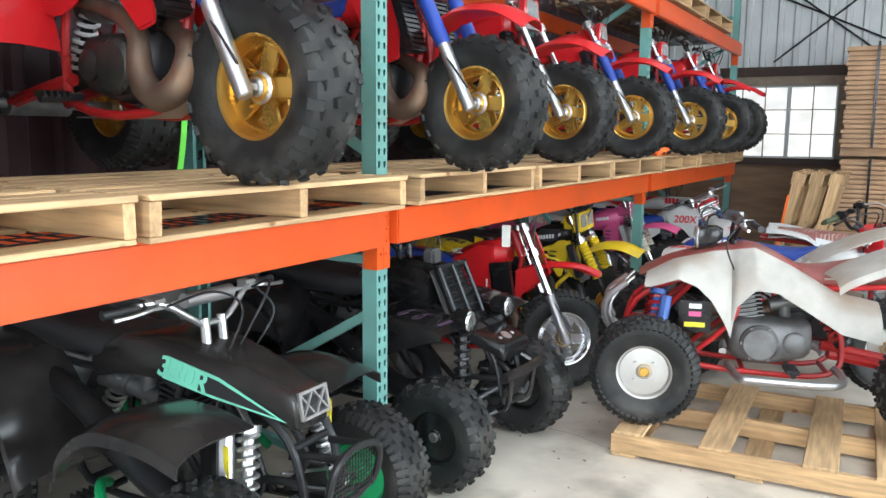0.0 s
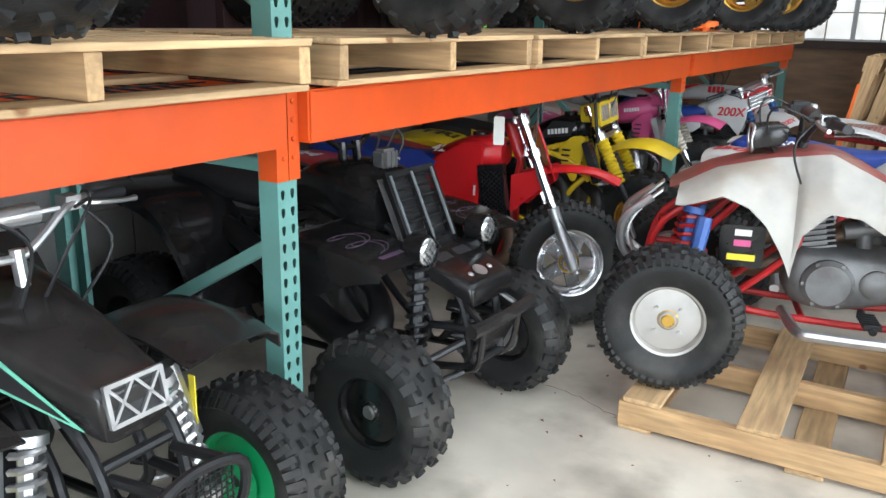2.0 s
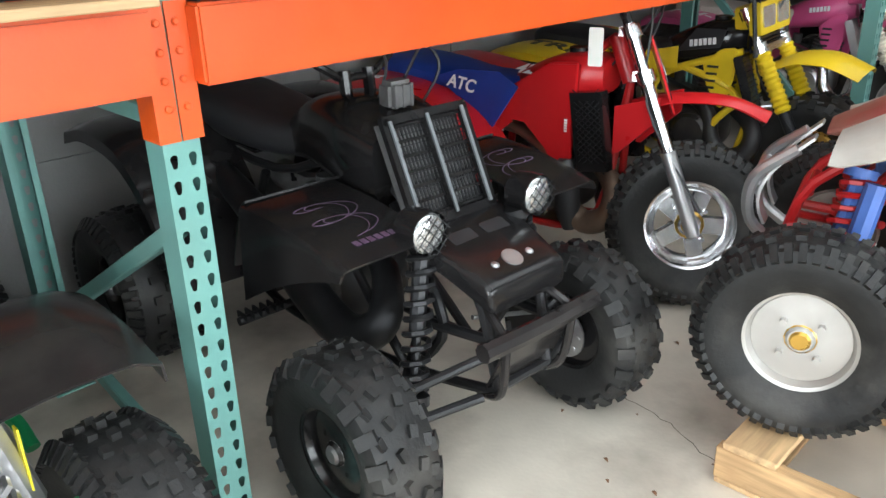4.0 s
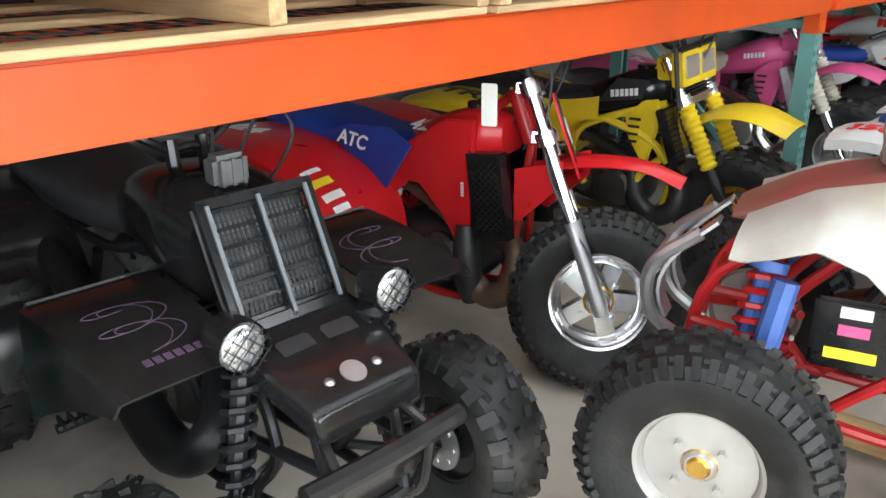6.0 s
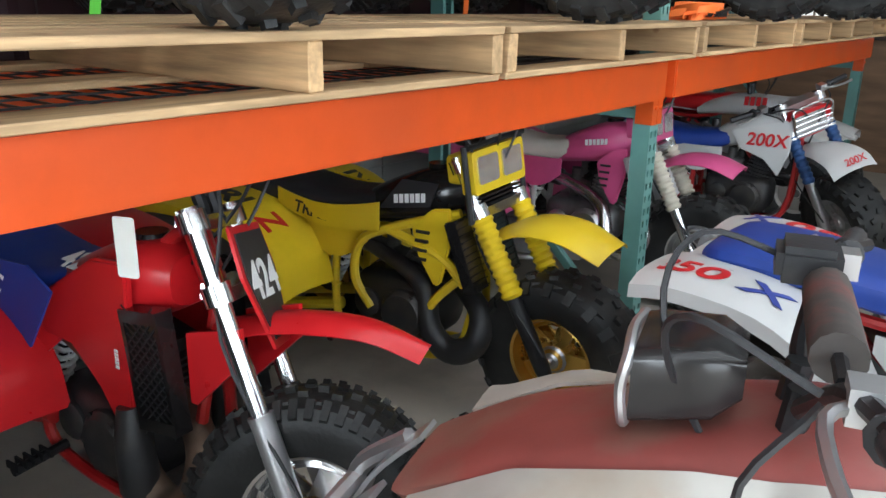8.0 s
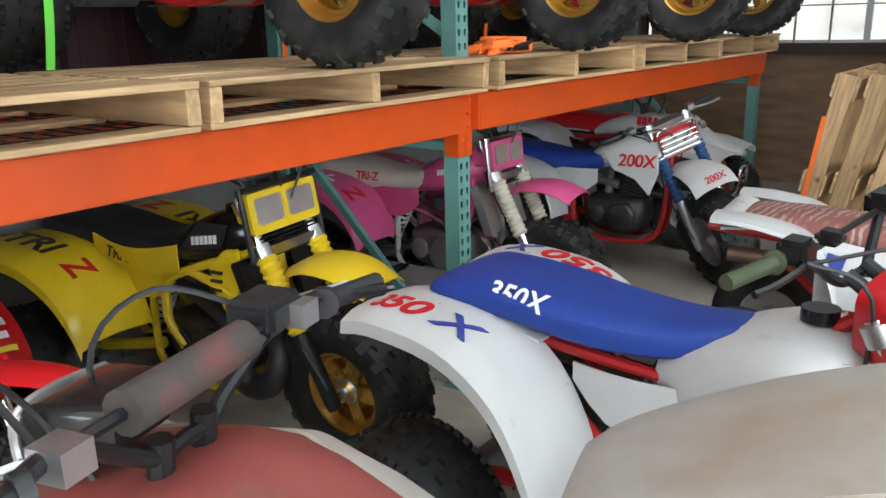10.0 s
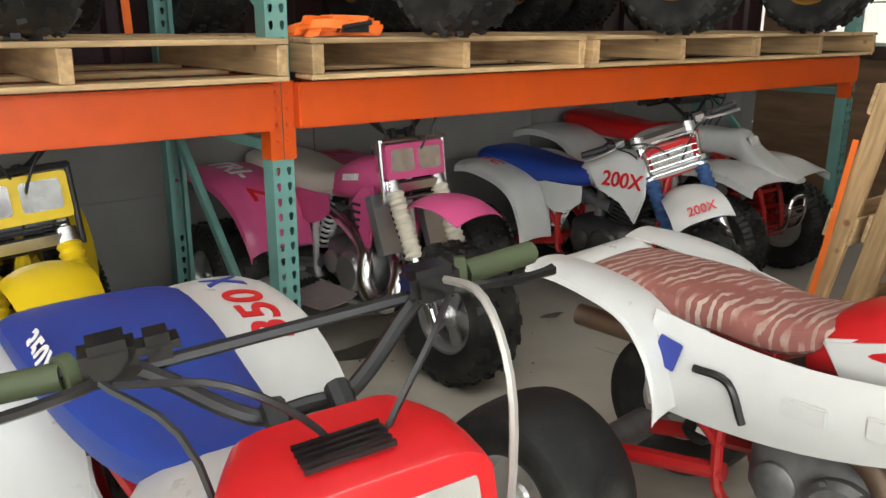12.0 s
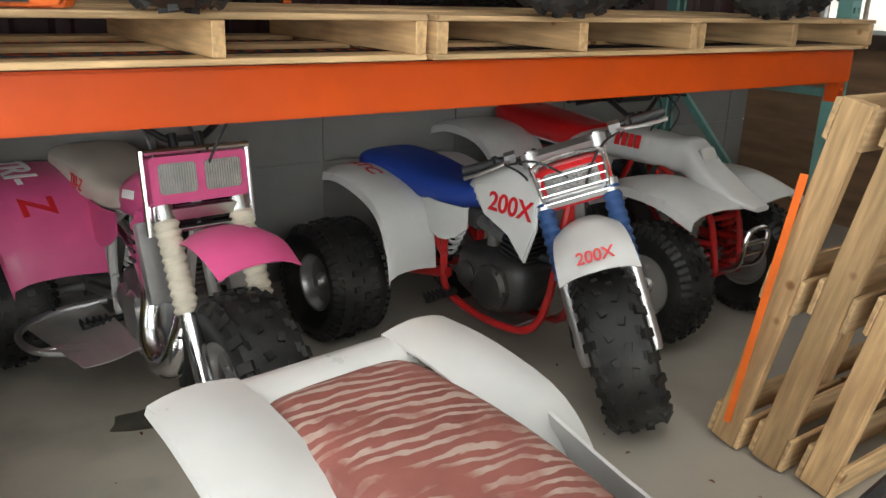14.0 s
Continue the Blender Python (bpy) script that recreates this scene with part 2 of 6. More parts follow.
def lens_mat():
    m = mat("ribbed_lamp_lens", (0.62, 0.63, 0.63), 0.16, var=0.15, scale=25, bump=0, spec=0.8)
    nt = m.node_tree
    b = nt.nodes["Principled BSDF"]
    tc = nt.nodes.new("ShaderNodeTexCoord")
    wv = nt.nodes.new("ShaderNodeTexWave")
    wv.bands_direction = "Y"
    wv.inputs["Scale"].default_value = 40
    nt.links.new(tc.outputs["Object"], wv.inputs["Vector"])
    bp = nt.nodes.new("ShaderNodeBump")
    bp.inputs["Strength"].default_value, bp.inputs["Distance"].default_value = 0.12, 0.002
    nt.links.new(wv.outputs[0], bp.inputs["Height"])
    nt.links.new(bp.outputs[0], b.inputs["Normal"])
    b.inputs["Metallic"].default_value = 0.75
    return m


LENS = lens_mat()


def glass():
    m = bpy.data.materials.new("window_glass")
    m.use_nodes = True
    nt = m.node_tree
    b = nt.nodes["Principled BSDF"]
    b.inputs["Transmission Weight"].default_value = 1
    b.inputs["Roughness"].default_value = 0.25
    b.inputs["IOR"].default_value = 1.05
    b.inputs["Base Color"].default_value = (0.95, 0.96, 0.95, 1)
    return m


GLASS = glass()

# ---- shaping helpers ----


def part(name, bm, material, parent=None, label="", smooth=False, m=None):
    me = bpy.data.meshes.new(name)
    if m is not None:
        bmesh.ops.transform(bm, matrix=m, verts=bm.verts[:])
    bmesh.ops.recalc_face_normals(bm, faces=bm.faces[:])
    bm.to_mesh(me)
    bm.free()
    me.materials.append(material)
    if smooth:
        me.shade_smooth()
        me.set_sharp_from_angle(angle=radians(38))
    ob = new(name, me)
    if parent is not None:
        ob.parent = parent
    if label:
        ob["label"] = label
    return ob


def box(bm, c, s, m=None):
    k = Matrix.Translation(c) @ Matrix.Diagonal((*s, 1))
    return bmesh.ops.create_cube(bm, size=1, matrix=(m @ k) if m else k)["verts"]


def box2(bm, a, b, m=None):
    return box(bm, [(p + q) / 2 for p, q in zip(a, b)], [abs(q - p) for p, q in zip(a, b)], m)


def lathe(bm, prof, m, n=32, close=False):
    """Turns (radius, along) pairs round the local y axis."""
    rings = []
    for i in range(n):
        a = 2 * math.pi * i / n
        rings.append([bm.verts.new(m @ Vector((r * math.cos(a), y, r * math.sin(a)))) for r, y in prof])
    k = len(prof)
    for i in range(n):
        A, B = rings[i], rings[(i + 1) % n]
        for j in range(k if close else k - 1):
            bm.faces.new((A[j], A[(j + 1) % k], B[(j + 1) % k], B[j]))


def tube(bm, pts, r, n=8, cap=True):
    """A round tube along points; r may be one radius or one for each point."""
    pts = [Vector(p) for p in pts]
    rs = r if isinstance(r, (list, tuple)) else [r] * len(pts)
    rings, u = [], None
    for i, p in enumerate(pts):
        d = (pts[min(i + 1, len(pts) - 1)] - pts[max(i - 1, 0)]).normalized()
        if u is None:
            u = d.orthogonal().normalized()
        u = (u - d * u.dot(d)).normalized()
        v = d.cross(u)
        rings.append([bm.verts.new(p + rs[i] * (math.cos(2 * math.pi * j / n) * u + math.sin(2 * math.pi * j / n) * v)) for j in range(n)])
    for A, B in zip(rings, rings[1:]):
        for j in range(n):
            bm.faces.new((A[j], A[(j + 1) % n], B[(j + 1) % n], B[j]))
    if cap:
        bm.faces.new(rings[0][::-1])
        bm.faces.new(rings[-1])


def bend(pts, n=6):
    """A smooth line through points."""
    P = [Vector(p) for p in pts]
    P = [2 * P[0] - P[1]] + P + [2 * P[-1] - P[-2]]
    out = []
    for i in range(1, len(P) - 2):
        a, b, c, d = P[i - 1:i + 3]
        for j in range(n):
            t = j / n
            out.append(0.5 * ((2 * b) + (c - a) * t + (2 * a - 5 * b + 4 * c - d) * t * t + (3 * b - a - 3 * c + d) * t ** 3))
    out.append(P[-2])
    return out


def thing(name, m, label, category, group="", kind=""):
    e = new(name)
    e.matrix_world = m
    return tagged(e, label, category, group, kind)


def ring(x, zc, w, h, p=2.6, n=16, lean=0.0):
    out = []
    for i in range(n):
        a = 2 * math.pi * i / n
        c, s_ = math.cos(a), math.sin(a)
        y = w * math.copysign(abs(c) ** (2 / p), c)
        z = h * math.copysign(abs(s_) ** (2 / p), s_)
        out.append(Vector((x + lean * z, y, zc + z)))
    return out


def loft(bm, secs, n=16, p=2.6, smoothn=3):
    """A closed body through cross-sections (x, z, half width, half height)."""
    if smoothn > 1:
        ex = [bend([(q[0], q[1], 0) for q in secs], smoothn), bend([(q[2], q[3], 0) for q in secs], smoothn)]
        secs = [(a.x, a.y, max(0.004, b.x), max(0.004, b.y)) for a, b in zip(*ex)]
    rings = [[bm.verts.new(v) for v in ring(x, z, w, h, p, n)] for x, z, w, h in secs]
    for A, B in zip(rings, rings[1:]):
        for j in range(n):
            bm.faces.new((A[j], A[(j + 1) % n], B[(j + 1) % n], B[j]))
    bm.faces.new(rings[0][::-1])
    bm.faces.new(rings[-1])


def sheet(bm, f, nu, nv, th=0.005):
    """A thick shell over f(u, v) with u, v from 0 to 1."""
    P = [[Vector(f(i / nu, j / nv)) for j in range(nv + 1)] for i in range(nu + 1)]

    def nrm(i, j):
        a = P[min(i + 1, nu)][j] - P[max(i - 1, 0)][j]
        b = P[i][min(j + 1, nv)] - P[i][max(j - 1, 0)]
        c = a.cross(b)
        return c.normalized() if c.length > 1e-9 else Vector((0, 0, 1))
    T = [[bm.verts.new(P[i][j]) for j in range(nv + 1)] for i in range(nu + 1)]
    U = [[bm.verts.new(P[i][j] - th * nrm(i, j)) for j in range(nv + 1)] for i in range(nu + 1)]
    for i in range(nu):
        for j in range(nv):
            bm.faces.new((T[i][j], T[i + 1][j], T[i + 1][j + 1], T[i][j + 1]))
            bm.faces.new((U[i][j], U[i][j + 1], U[i + 1][j + 1], U[i + 1][j]))
    for i in range(nu):
        for j in (0, nv):
            bm.faces.new((T[i][j], U[i][j], U[i + 1][j], T[i + 1][j]))
    for j in range(nv):
        for i in (0, nu):
            bm.faces.new((T[i][j], T[i][j + 1], U[i][j + 1], U[i][j]))


def along(pts, t):
    """A point at t (0 to 1) of a line of points, smoothly."""
    L = bend(pts, 8)
    k = t * (len(L) - 1)
    i = min(int(k), len(L) - 2)
    return L[i].lerp(L[i + 1], k - i)


def plate(bm, outline, o, r, u, th):
    """A flat plate: outline in (right, up) from o."""
    o, r, u = Vector(o), Vector(r).normalized(), Vector(u).normalized()
    n = r.cross(u).normalized()
    A = [bm.verts.new(o + a * r + b * u) for a, b in outline]
    B = [bm.verts.new(o + a * r + b * u - th * n) for a, b in outline]
    bm.faces.new(A)
    bm.faces.new(B[::-1])
    for i in range(len(A)):
        j = (i + 1) % len(A)
        bm.faces.new((A[i], B[i], B[j], A[j]))


def rounded(w, h, r=0.02, k=3):
    out = []
    for cx, cy, a0 in ((w / 2 - r, h / 2 - r, 0), (-w / 2 + r, h / 2 - r, 90), (-w / 2 + r, -h / 2 + r, 180), (w / 2 - r, -h / 2 + r, 270)):
        for i in range(k + 1):
            a = radians(a0 + 90 * i / k)
            out.append((cx + r * math.cos(a), cy + r * math.sin(a)))
    return out


def axes(o, r, u):
    r, u = Vector(r).normalized(), Vector(u)
    u = (u - r * u.dot(r)).normalized()
    n = r.cross(u)
    return Matrix(((r.x, u.x, n.x, o[0]), (r.y, u.y, n.y, o[1]), (r.z, u.z, n.z, o[2]), (0, 0, 0, 1)))


def lettering(text, o, r, u, size, material, parent, m=None, shear=0.0, label=""):
    c = bpy.data.curves.new("lettering", "FONT")
    c.body, c.size, c.extrude, c.shear, c.align_x, c.align_y = text, size, 0.001, shear, "CENTER", "CENTER"
    c.offset = size * 0.02
    tmp = bpy.data.objects.new("lettering", c)
    me = bpy.data.meshes.new_from_object(tmp)
    bpy.data.objects.remove(tmp)
    k = axes(o, r, u)
    me.transform((m @ k) if m else k)
    me.materials.clear()
    me.materials.append(material)
    ob = new("lettering", me)
    ob.parent = parent
    if label:
        ob["label"] = label
    return ob


def bars(o, r, u, w, h, n, material, parent, name="decal", m=None):
    """A word that stays a row of plain bars."""
    bm = bmesh.new()
    k = axes(o, r, u)
    for i in range(n):
        x = -w / 2 + w * (i + 0.5) / n
        box(bm, (x, 0, 0), (w / n * 0.72, h, 0.002), k)
    return part(name, bm, material, parent, m=m)


# ---- wheels ----
MESHES = {}


def tyre_mesh(R, w, rr, style):
    key = (R, w, rr, style)
    if key in MESHES:
        return MESHES[key]
    bm = bmesh.new()
    d = R - rr
    prof = [(rr - 0.012, -w * .36), (rr + .004, -w * .41), (rr + d * .18, -w * .45), (rr + d * .42, -w * .5), (rr + d * .65, -w * .5), (rr + d * .82, -w * .45), (R - .016, -w * .36), (R - .010, -w * .2),
            (R - .009, 0), (R - .010, w * .2), (R - .016, w * .36), (rr + d * .82, w * .45), (rr + d * .65, w * .5), (rr + d * .42, w * .5), (rr + d * .18, w * .45), (rr + .004, w * .41), (rr - 0.012, w * .36)]
    lathe(bm, prof, Matrix(), 40)
    rnd = random.Random(3)
    n = 24 if style == "knobby" else 21
    rows = {"knobby": ((-.34, 0), (-.17, .5), (0, 0), (.17, .5), (.34, 0)), "dimple": ((-.33, 0), (-.13, .45), (.13, .95), (.33, .5)), "slick": ()}[style]
    for y, ph in rows:
        for i in range(n):
            a = 2 * math.pi * (i + ph) / n
            kx, ky, tw = ((.024, w * .1, 0) if style == "knobby" else (.027, w * .105, .3 if y < 0 else -.3))
            m = Matrix.Rotation(-a, 4, "Y") @ pose(R - .007 - .16 * y * y * (w / .2), y * w, 0, 0, 0, math.degrees(-y * .9)) @ Matrix.Rotation(tw, 4, "X")
            q8 = box(bm, (0, 0, 0), (.024, ky, kx), m)
    if style != "slick":
        for side in (-1, 1):
            for i in range(n * 2 if style == "knobby" else n):
                a = 2 * math.pi * (i + .3) / (n * 2 if style == "knobby" else n)
                m = Matrix.Rotation(-a, 4, "Y") @ pose(R - .026, side * w * .445, 0, 0, 0, side * 48)
                box(bm, (0, 0, 0), (.015, .046, .018 if style == "knobby" else .03), m)
    bmesh.ops.recalc_face_normals(bm, faces=bm.faces[:])
    me = bpy.data.meshes.new("tyre")
    bm.to_mesh(me)
    bm.free()
    me.materials.append(RUBBER)
    me.shade_smooth()
    me.set_sharp_from_angle(angle=radians(40))
    MESHES[key] = me
    return me


def rim_mesh(rr, w, material, style):
    key = ("rim", rr, w, material.name, style)
    if key in MESHES:
        return MESHES[key]
    bm = bmesh.new()
    o = w * .38
    prof = [(rr + .004, -o), (rr + .006, -o + .008), (rr - .012, -o + .014), (rr - .016, -o + .04), (rr - .03, -o + .05), (rr - .03, o - .05), (rr - .016, o - .04), (rr - .012, o - .014), (rr + .006, o - .008), (rr + .004, o)]
    lathe(bm, prof + [(rr - .02, o - .01), (rr - .036, o - .05), (rr - .036, -o + .05), (rr - .02, -o + .01)], Matrix(), 36, True)
    for sd in (-1, 1):
        y = sd * w * .12
        if style == "holes":
            # dished centre with cut-outs between five spokes
            lathe(bm, [(rr - .034, y), (rr - .034, y + .006 * sd), (rr * .72, y + .012 * sd), (rr * .72, y)], Matrix(), 30, True)
            for i in range(5):
                box(bm, (rr * .5, 0, 0), (rr * .62, .012, rr * .34), Matrix.Rotation(2 * math.pi * i / 5, 4, "Y") @ pose(0, y + .004 * sd, 0))
        else:
            lathe(bm, [(rr - .034, y), (rr - .034, y + .004 * sd), (rr * .8, y + .018 * sd), (rr * .45, y + .022 * sd), (.0, y + .022 * sd), (.0, y)], Matrix(), 30)
    lathe(bm, [(0, -w * .30), (rr * .2, -w * .30), (rr * .24, -w * .26), (rr * .32, -w * .1), (rr * .32, w * .1), (rr * .24, w * .26), (rr * .2, w * .30), (0, w * .30)], Matrix(), 16)
    for i in range(4):
        for sd in (-1, 1):
            a = math.pi / 4 + math.pi / 2 * i
            lathe(bm, [(0, .018), (.009, .018), (.009, 0), (0, 0)], Matrix.Translation((rr * .42 * math.cos(a), sd * (w * .12 + .022), rr * .42 * math.sin(a))), 6)
    bmesh.ops.recalc_face_normals(bm, faces=bm.faces[:])
    me = bpy.data.meshes.new("wheel")
    bm.to_mesh(me)
    bm.free()
    me.materials.append(material)
    me.shade_smooth()
    me.set_sharp_from_angle(angle=radians(35))
    MESHES[key] = me
    return me


def wheel(parent, m, R, w, rr, material, style="knobby", rim="holes", label="", hub=None):
    wh = new("wheel", rim_mesh(rr, w, material, rim))
    wh.parent = parent
    wh.matrix_local = m
    if label:
        wh["label"] = label
    ty = new("tyre", tyre_mesh(R, w, rr, style))
    ty.parent = wh
    if hub is not None:
        bm = bmesh.new()
        for sd in (-1, 1):
            lathe(bm, [(0, sd * (w * .34)), (rr * .14, sd * w * .34), (rr * .2, sd * w * .28), (rr * .3, sd * w * .22)], Matrix(), 12)
        part("hub", bm, hub, wh, smooth=True)
    return wh


def tubes(name, lines, r, material, parent, label="", m=None, n=8):
    bm = bmesh.new()
    for L in lines:
        tube(bm, L if len(L) < 3 else bend(L, 5), r, n)
    return part(name, bm, material, parent, label, True, m)


def mirror(L):
    return [(x, -y, z) for x, y, z in L]


def shock(parent, a, b, body, spring, r=0.024, label="", m=None):
    """A damper with its coil spring, from a (top) to b."""
    a, b = Vector(a), Vector(b)
    d = (b - a)
    bm = bmesh.new()
    tube(bm, [a, a + d * .55], r * .62, 8)
    tube(bm, [a + d * .5, b], r * .35, 8)
    tube(bm, [a, a + d * .06], r * 1.25, 10)
    tube(bm, [b - d * .1, b - d * .04], r * 1.25, 10)
    sh = part("shock", bm, body, parent, label, True, m)
    k = d.to_track_quat("Z", "Y").to_matrix().to_4x4()
    bm = bmesh.new()
    turns, L = 9, d.length
    tube(bm, [a + (k @ Vector((r * math.cos(q / 8 * 2 * math.pi), r * math.sin(q / 8 * 2 * math.pi), L * (.08 + .78 * q / (8 * turns))))) for q in range(8 * turns + 1)], r * .24, 5)
    part("spring", bm, spring, sh, "", True, m)
    return sh


def engine(parent, x, z, crank, barrel, cover, s=1.0, twin=False):
    """Crankcase, finned barrel, side covers and a carburettor."""
    bm = bmesh.new()
    loft(bm, [(x - .2 * s, z + .02, .06 * s, .05 * s), (x - .17 * s, z + .02, .10 * s, .09 * s), (x, z, .115 * s, .11 * s), (x + .12 * s, z + .01, .11 * s, .1 * s), (x + .16 * s, z + .02, .07 * s, .06 * s)], 14, 4, 2)
    part("crankcase", bm, crank, parent, "", True)
    for sd in (-1, 1):
        bm = bmesh.new()
        lathe(bm, [(.085 * s, 0), (.085 * s, .02), (.07 * s, .036), (.03 * s, .04), (0, .04)], pose(x + .03 * s, sd * .11 * s, z, 0, 0, 0 if sd > 0 else 180), 22)
        lathe(bm, [(.05 * s, 0), (.05 * s, .018), (.04 * s, .026), (0, .026)], pose(x - .12 * s, sd * .1 * s, z + .01, 0, 0, 0 if sd > 0 else 180), 16)
        for q in range(6):
            a = q * math.pi / 3
            lathe(bm, [(.009, 0), (.009, .03), (0, .03)], pose(x + .03 * s + .078 * s * math.cos(a), sd * .11 * s, z + .078 * s * math.sin(a), 0, 0, 0 if sd > 0 else 180), 6)
        part("side_cover", bm, cover, parent, "", True)
    bm = bmesh.new()
    tilt = pose(x + .07 * s, 0, z + .09 * s, 0, 12, 0)
    w = .17 * s if twin else .12 * s
    for q in range(8):
        box(bm, (0, 0, q * .019 * s), (.135 * s, w, .007 * s), tilt)
    box(bm, (0, 0, .07 * s), (.085 * s, w * .72, .16 * s), tilt)
    box(bm, (0, 0, .165 * s), (.11 * s, w * .9, .035 * s), tilt)
    lathe(bm, [(.014, -.02), (.014, .02)], tilt @ pose(0, 0, .19 * s, 90, 0, 0), 8)
    part("cylinder", bm, barrel, parent, "")
    bm = bmesh.new()
    tube(bm, [(x - .02 * s, 0, z + .16 * s), (x - .16 * s, 0, z + .19 * s)], .03 * s, 10)
    tube(bm, [(x - .09 * s, 0, z + .1 * s), (x - .08 * s, 0, z + .25 * s)], .026 * s, 10)
    tube(bm, [(x - .16 * s, 0, z + .19 * s), (x - .3 * s, 0, z + .21 * s)], .042 * s, 10)
    part("carburettor", bm, CAST, parent, "", True)


def lever_set(parent, m, y0, x, z, material, grip_mat):
    for sd in (-1, 1):
        bm = bmesh.new()
        tube(bm, [(x, sd * y0, z), (x - .025, sd * (y0 + .12), z - .005)], .0165, 10)
        tube(bm, [(x - .004, sd * (y0 - .012), z), (x + .002, sd * (y0 + .002), z)], .024, 10)
        part("grip", bm, grip_mat, parent, "", True, m)
        bm = bmesh.new()
        tube(bm, bend([(x + .02, sd * (y0 - .06), z), (x + .05, sd * (y0 - .02), z), (x + .045, sd * (y0 + .06), z - .01), (x + .03, sd * (y0 + .12), z - .015)], 3), [.007] * 9 + [.009], 6)
        box(bm, (x + .01, sd * (y0 - .06), z + .004), (.045, .04, .035))
        part("lever", bm, material, parent, "", True, m)


def cables(parent, m, lines):
    tubes("cable", lines, .0045, BLACKV, parent, "", m, 5)


# ---- three-wheelers and quads: x ahead, y to the left, origin on the ground under the front axle ----
def fender_at(sd, prof, y0, y1, lip, y1b):
    def f(u, v):
        p = along([(x, 0, z) for x, z in prof], u)
        ye = y1 if y1b is None else y1 + (y1b - y1) * u
        y = y0 + (ye - y0) * min(1, v * 1.12)
        e = max(0, v - .72) / .28
        return (p.x, sd * (y + .012 * math.sin(e * math.pi / 2)), p.z - lip * e * e + .012 * math.sin(v * math.pi))
    return f


def on_fender(f, me, u0, v0, sd, du=.9, dv=.36, lift=.0085, ang=0):
    """Lays a flat mesh (x ahead, y inward) over the fender round (u0, v0)."""
    bm = bmesh.new()
    bm.from_mesh(me)
    for q in range(-12, 13):
        for no in ((1, 0, 0), (0, 1, 0)):
            bmesh.ops.bisect_plane(bm, geom=bm.verts[:] + bm.edges[:] + bm.faces[:], plane_co=Vector(no) * q * .022, plane_no=no)
    bm.to_mesh(me)
    bm.free()
    for v in me.vertices:
        v.co.x *= -1 if sd > 0 else 1
        a, b = v.co.x * math.cos(ang) - v.co.y * math.sin(ang), v.co.x * math.sin(ang) + v.co.y * math.cos(ang)
        u, w = min(1, max(0, u0 + a / du)), min(.98, max(0.02, v0 - b / dv))
        p = Vector(f(u, w))
        n = (Vector(f(min(1, u + .02), w)) - Vector(f(max(0, u - .02), w))).cross(Vector(f(u, min(1, w + .02))) - Vector(f(u, max(0, w - .02)))).normalized()
        n = n if n.z > 0 or (abs(n.z) < .2 and n.x > 0) else -n
        v.co = p + n * (lift + v.co.z)


def fender_word(parent, f, text, size, material, u0, v0, sd, ang=0, shear=0.0):
    ob = lettering(text, (0, 0, 0), (1, 0, 0), (0, 1, 0), size, material, parent, None, shear)
    on_fender(f, ob.data, u0, v0, sd, ang=ang)


def fender_sticker(parent, f, w, h, material, u0, v0, sd):
    bm = bmesh.new()
    vs = [[bm.verts.new((-h / 2 + h * i / 3, -w / 2 + w * j / 4, 0)) for j in range(5)] for i in range(4)]
    for i in range(3):
        for j in range(4):
            bm.faces.new((vs[i][j], vs[i + 1][j], vs[i + 1][j + 1], vs[i][j + 1]))
    ob = part("sticker", bm, material, parent)
    on_fender(f, ob.data, u0, v0, sd)


def rear_fender(parent, sd, material, prof, y0, y1, lip=0.03, name="rear_fender", label="", y1b=None, m=None):
    """One fender: prof is its line in (x, z) from the tail forward and down; y from y0 to y1."""
    bm = bmesh.new()
    f = fender_at(sd, prof, y0, y1, lip, y1b)
    sheet(bm, f, 18, 9, .006 * (-sd))
    return part(name, bm, material, parent, label, True, m)


def bellows(bm, a, b, r, n=11):
    a, b = Vector(a), Vector(b)
    pts, rs = [], []
    for i in range(n * 2 + 1):
        pts.append(a.lerp(b, i / (n * 2)))
        rs.append(r * (1.14 if i % 2 else 0.9))
    tube(bm, pts, rs, 14)


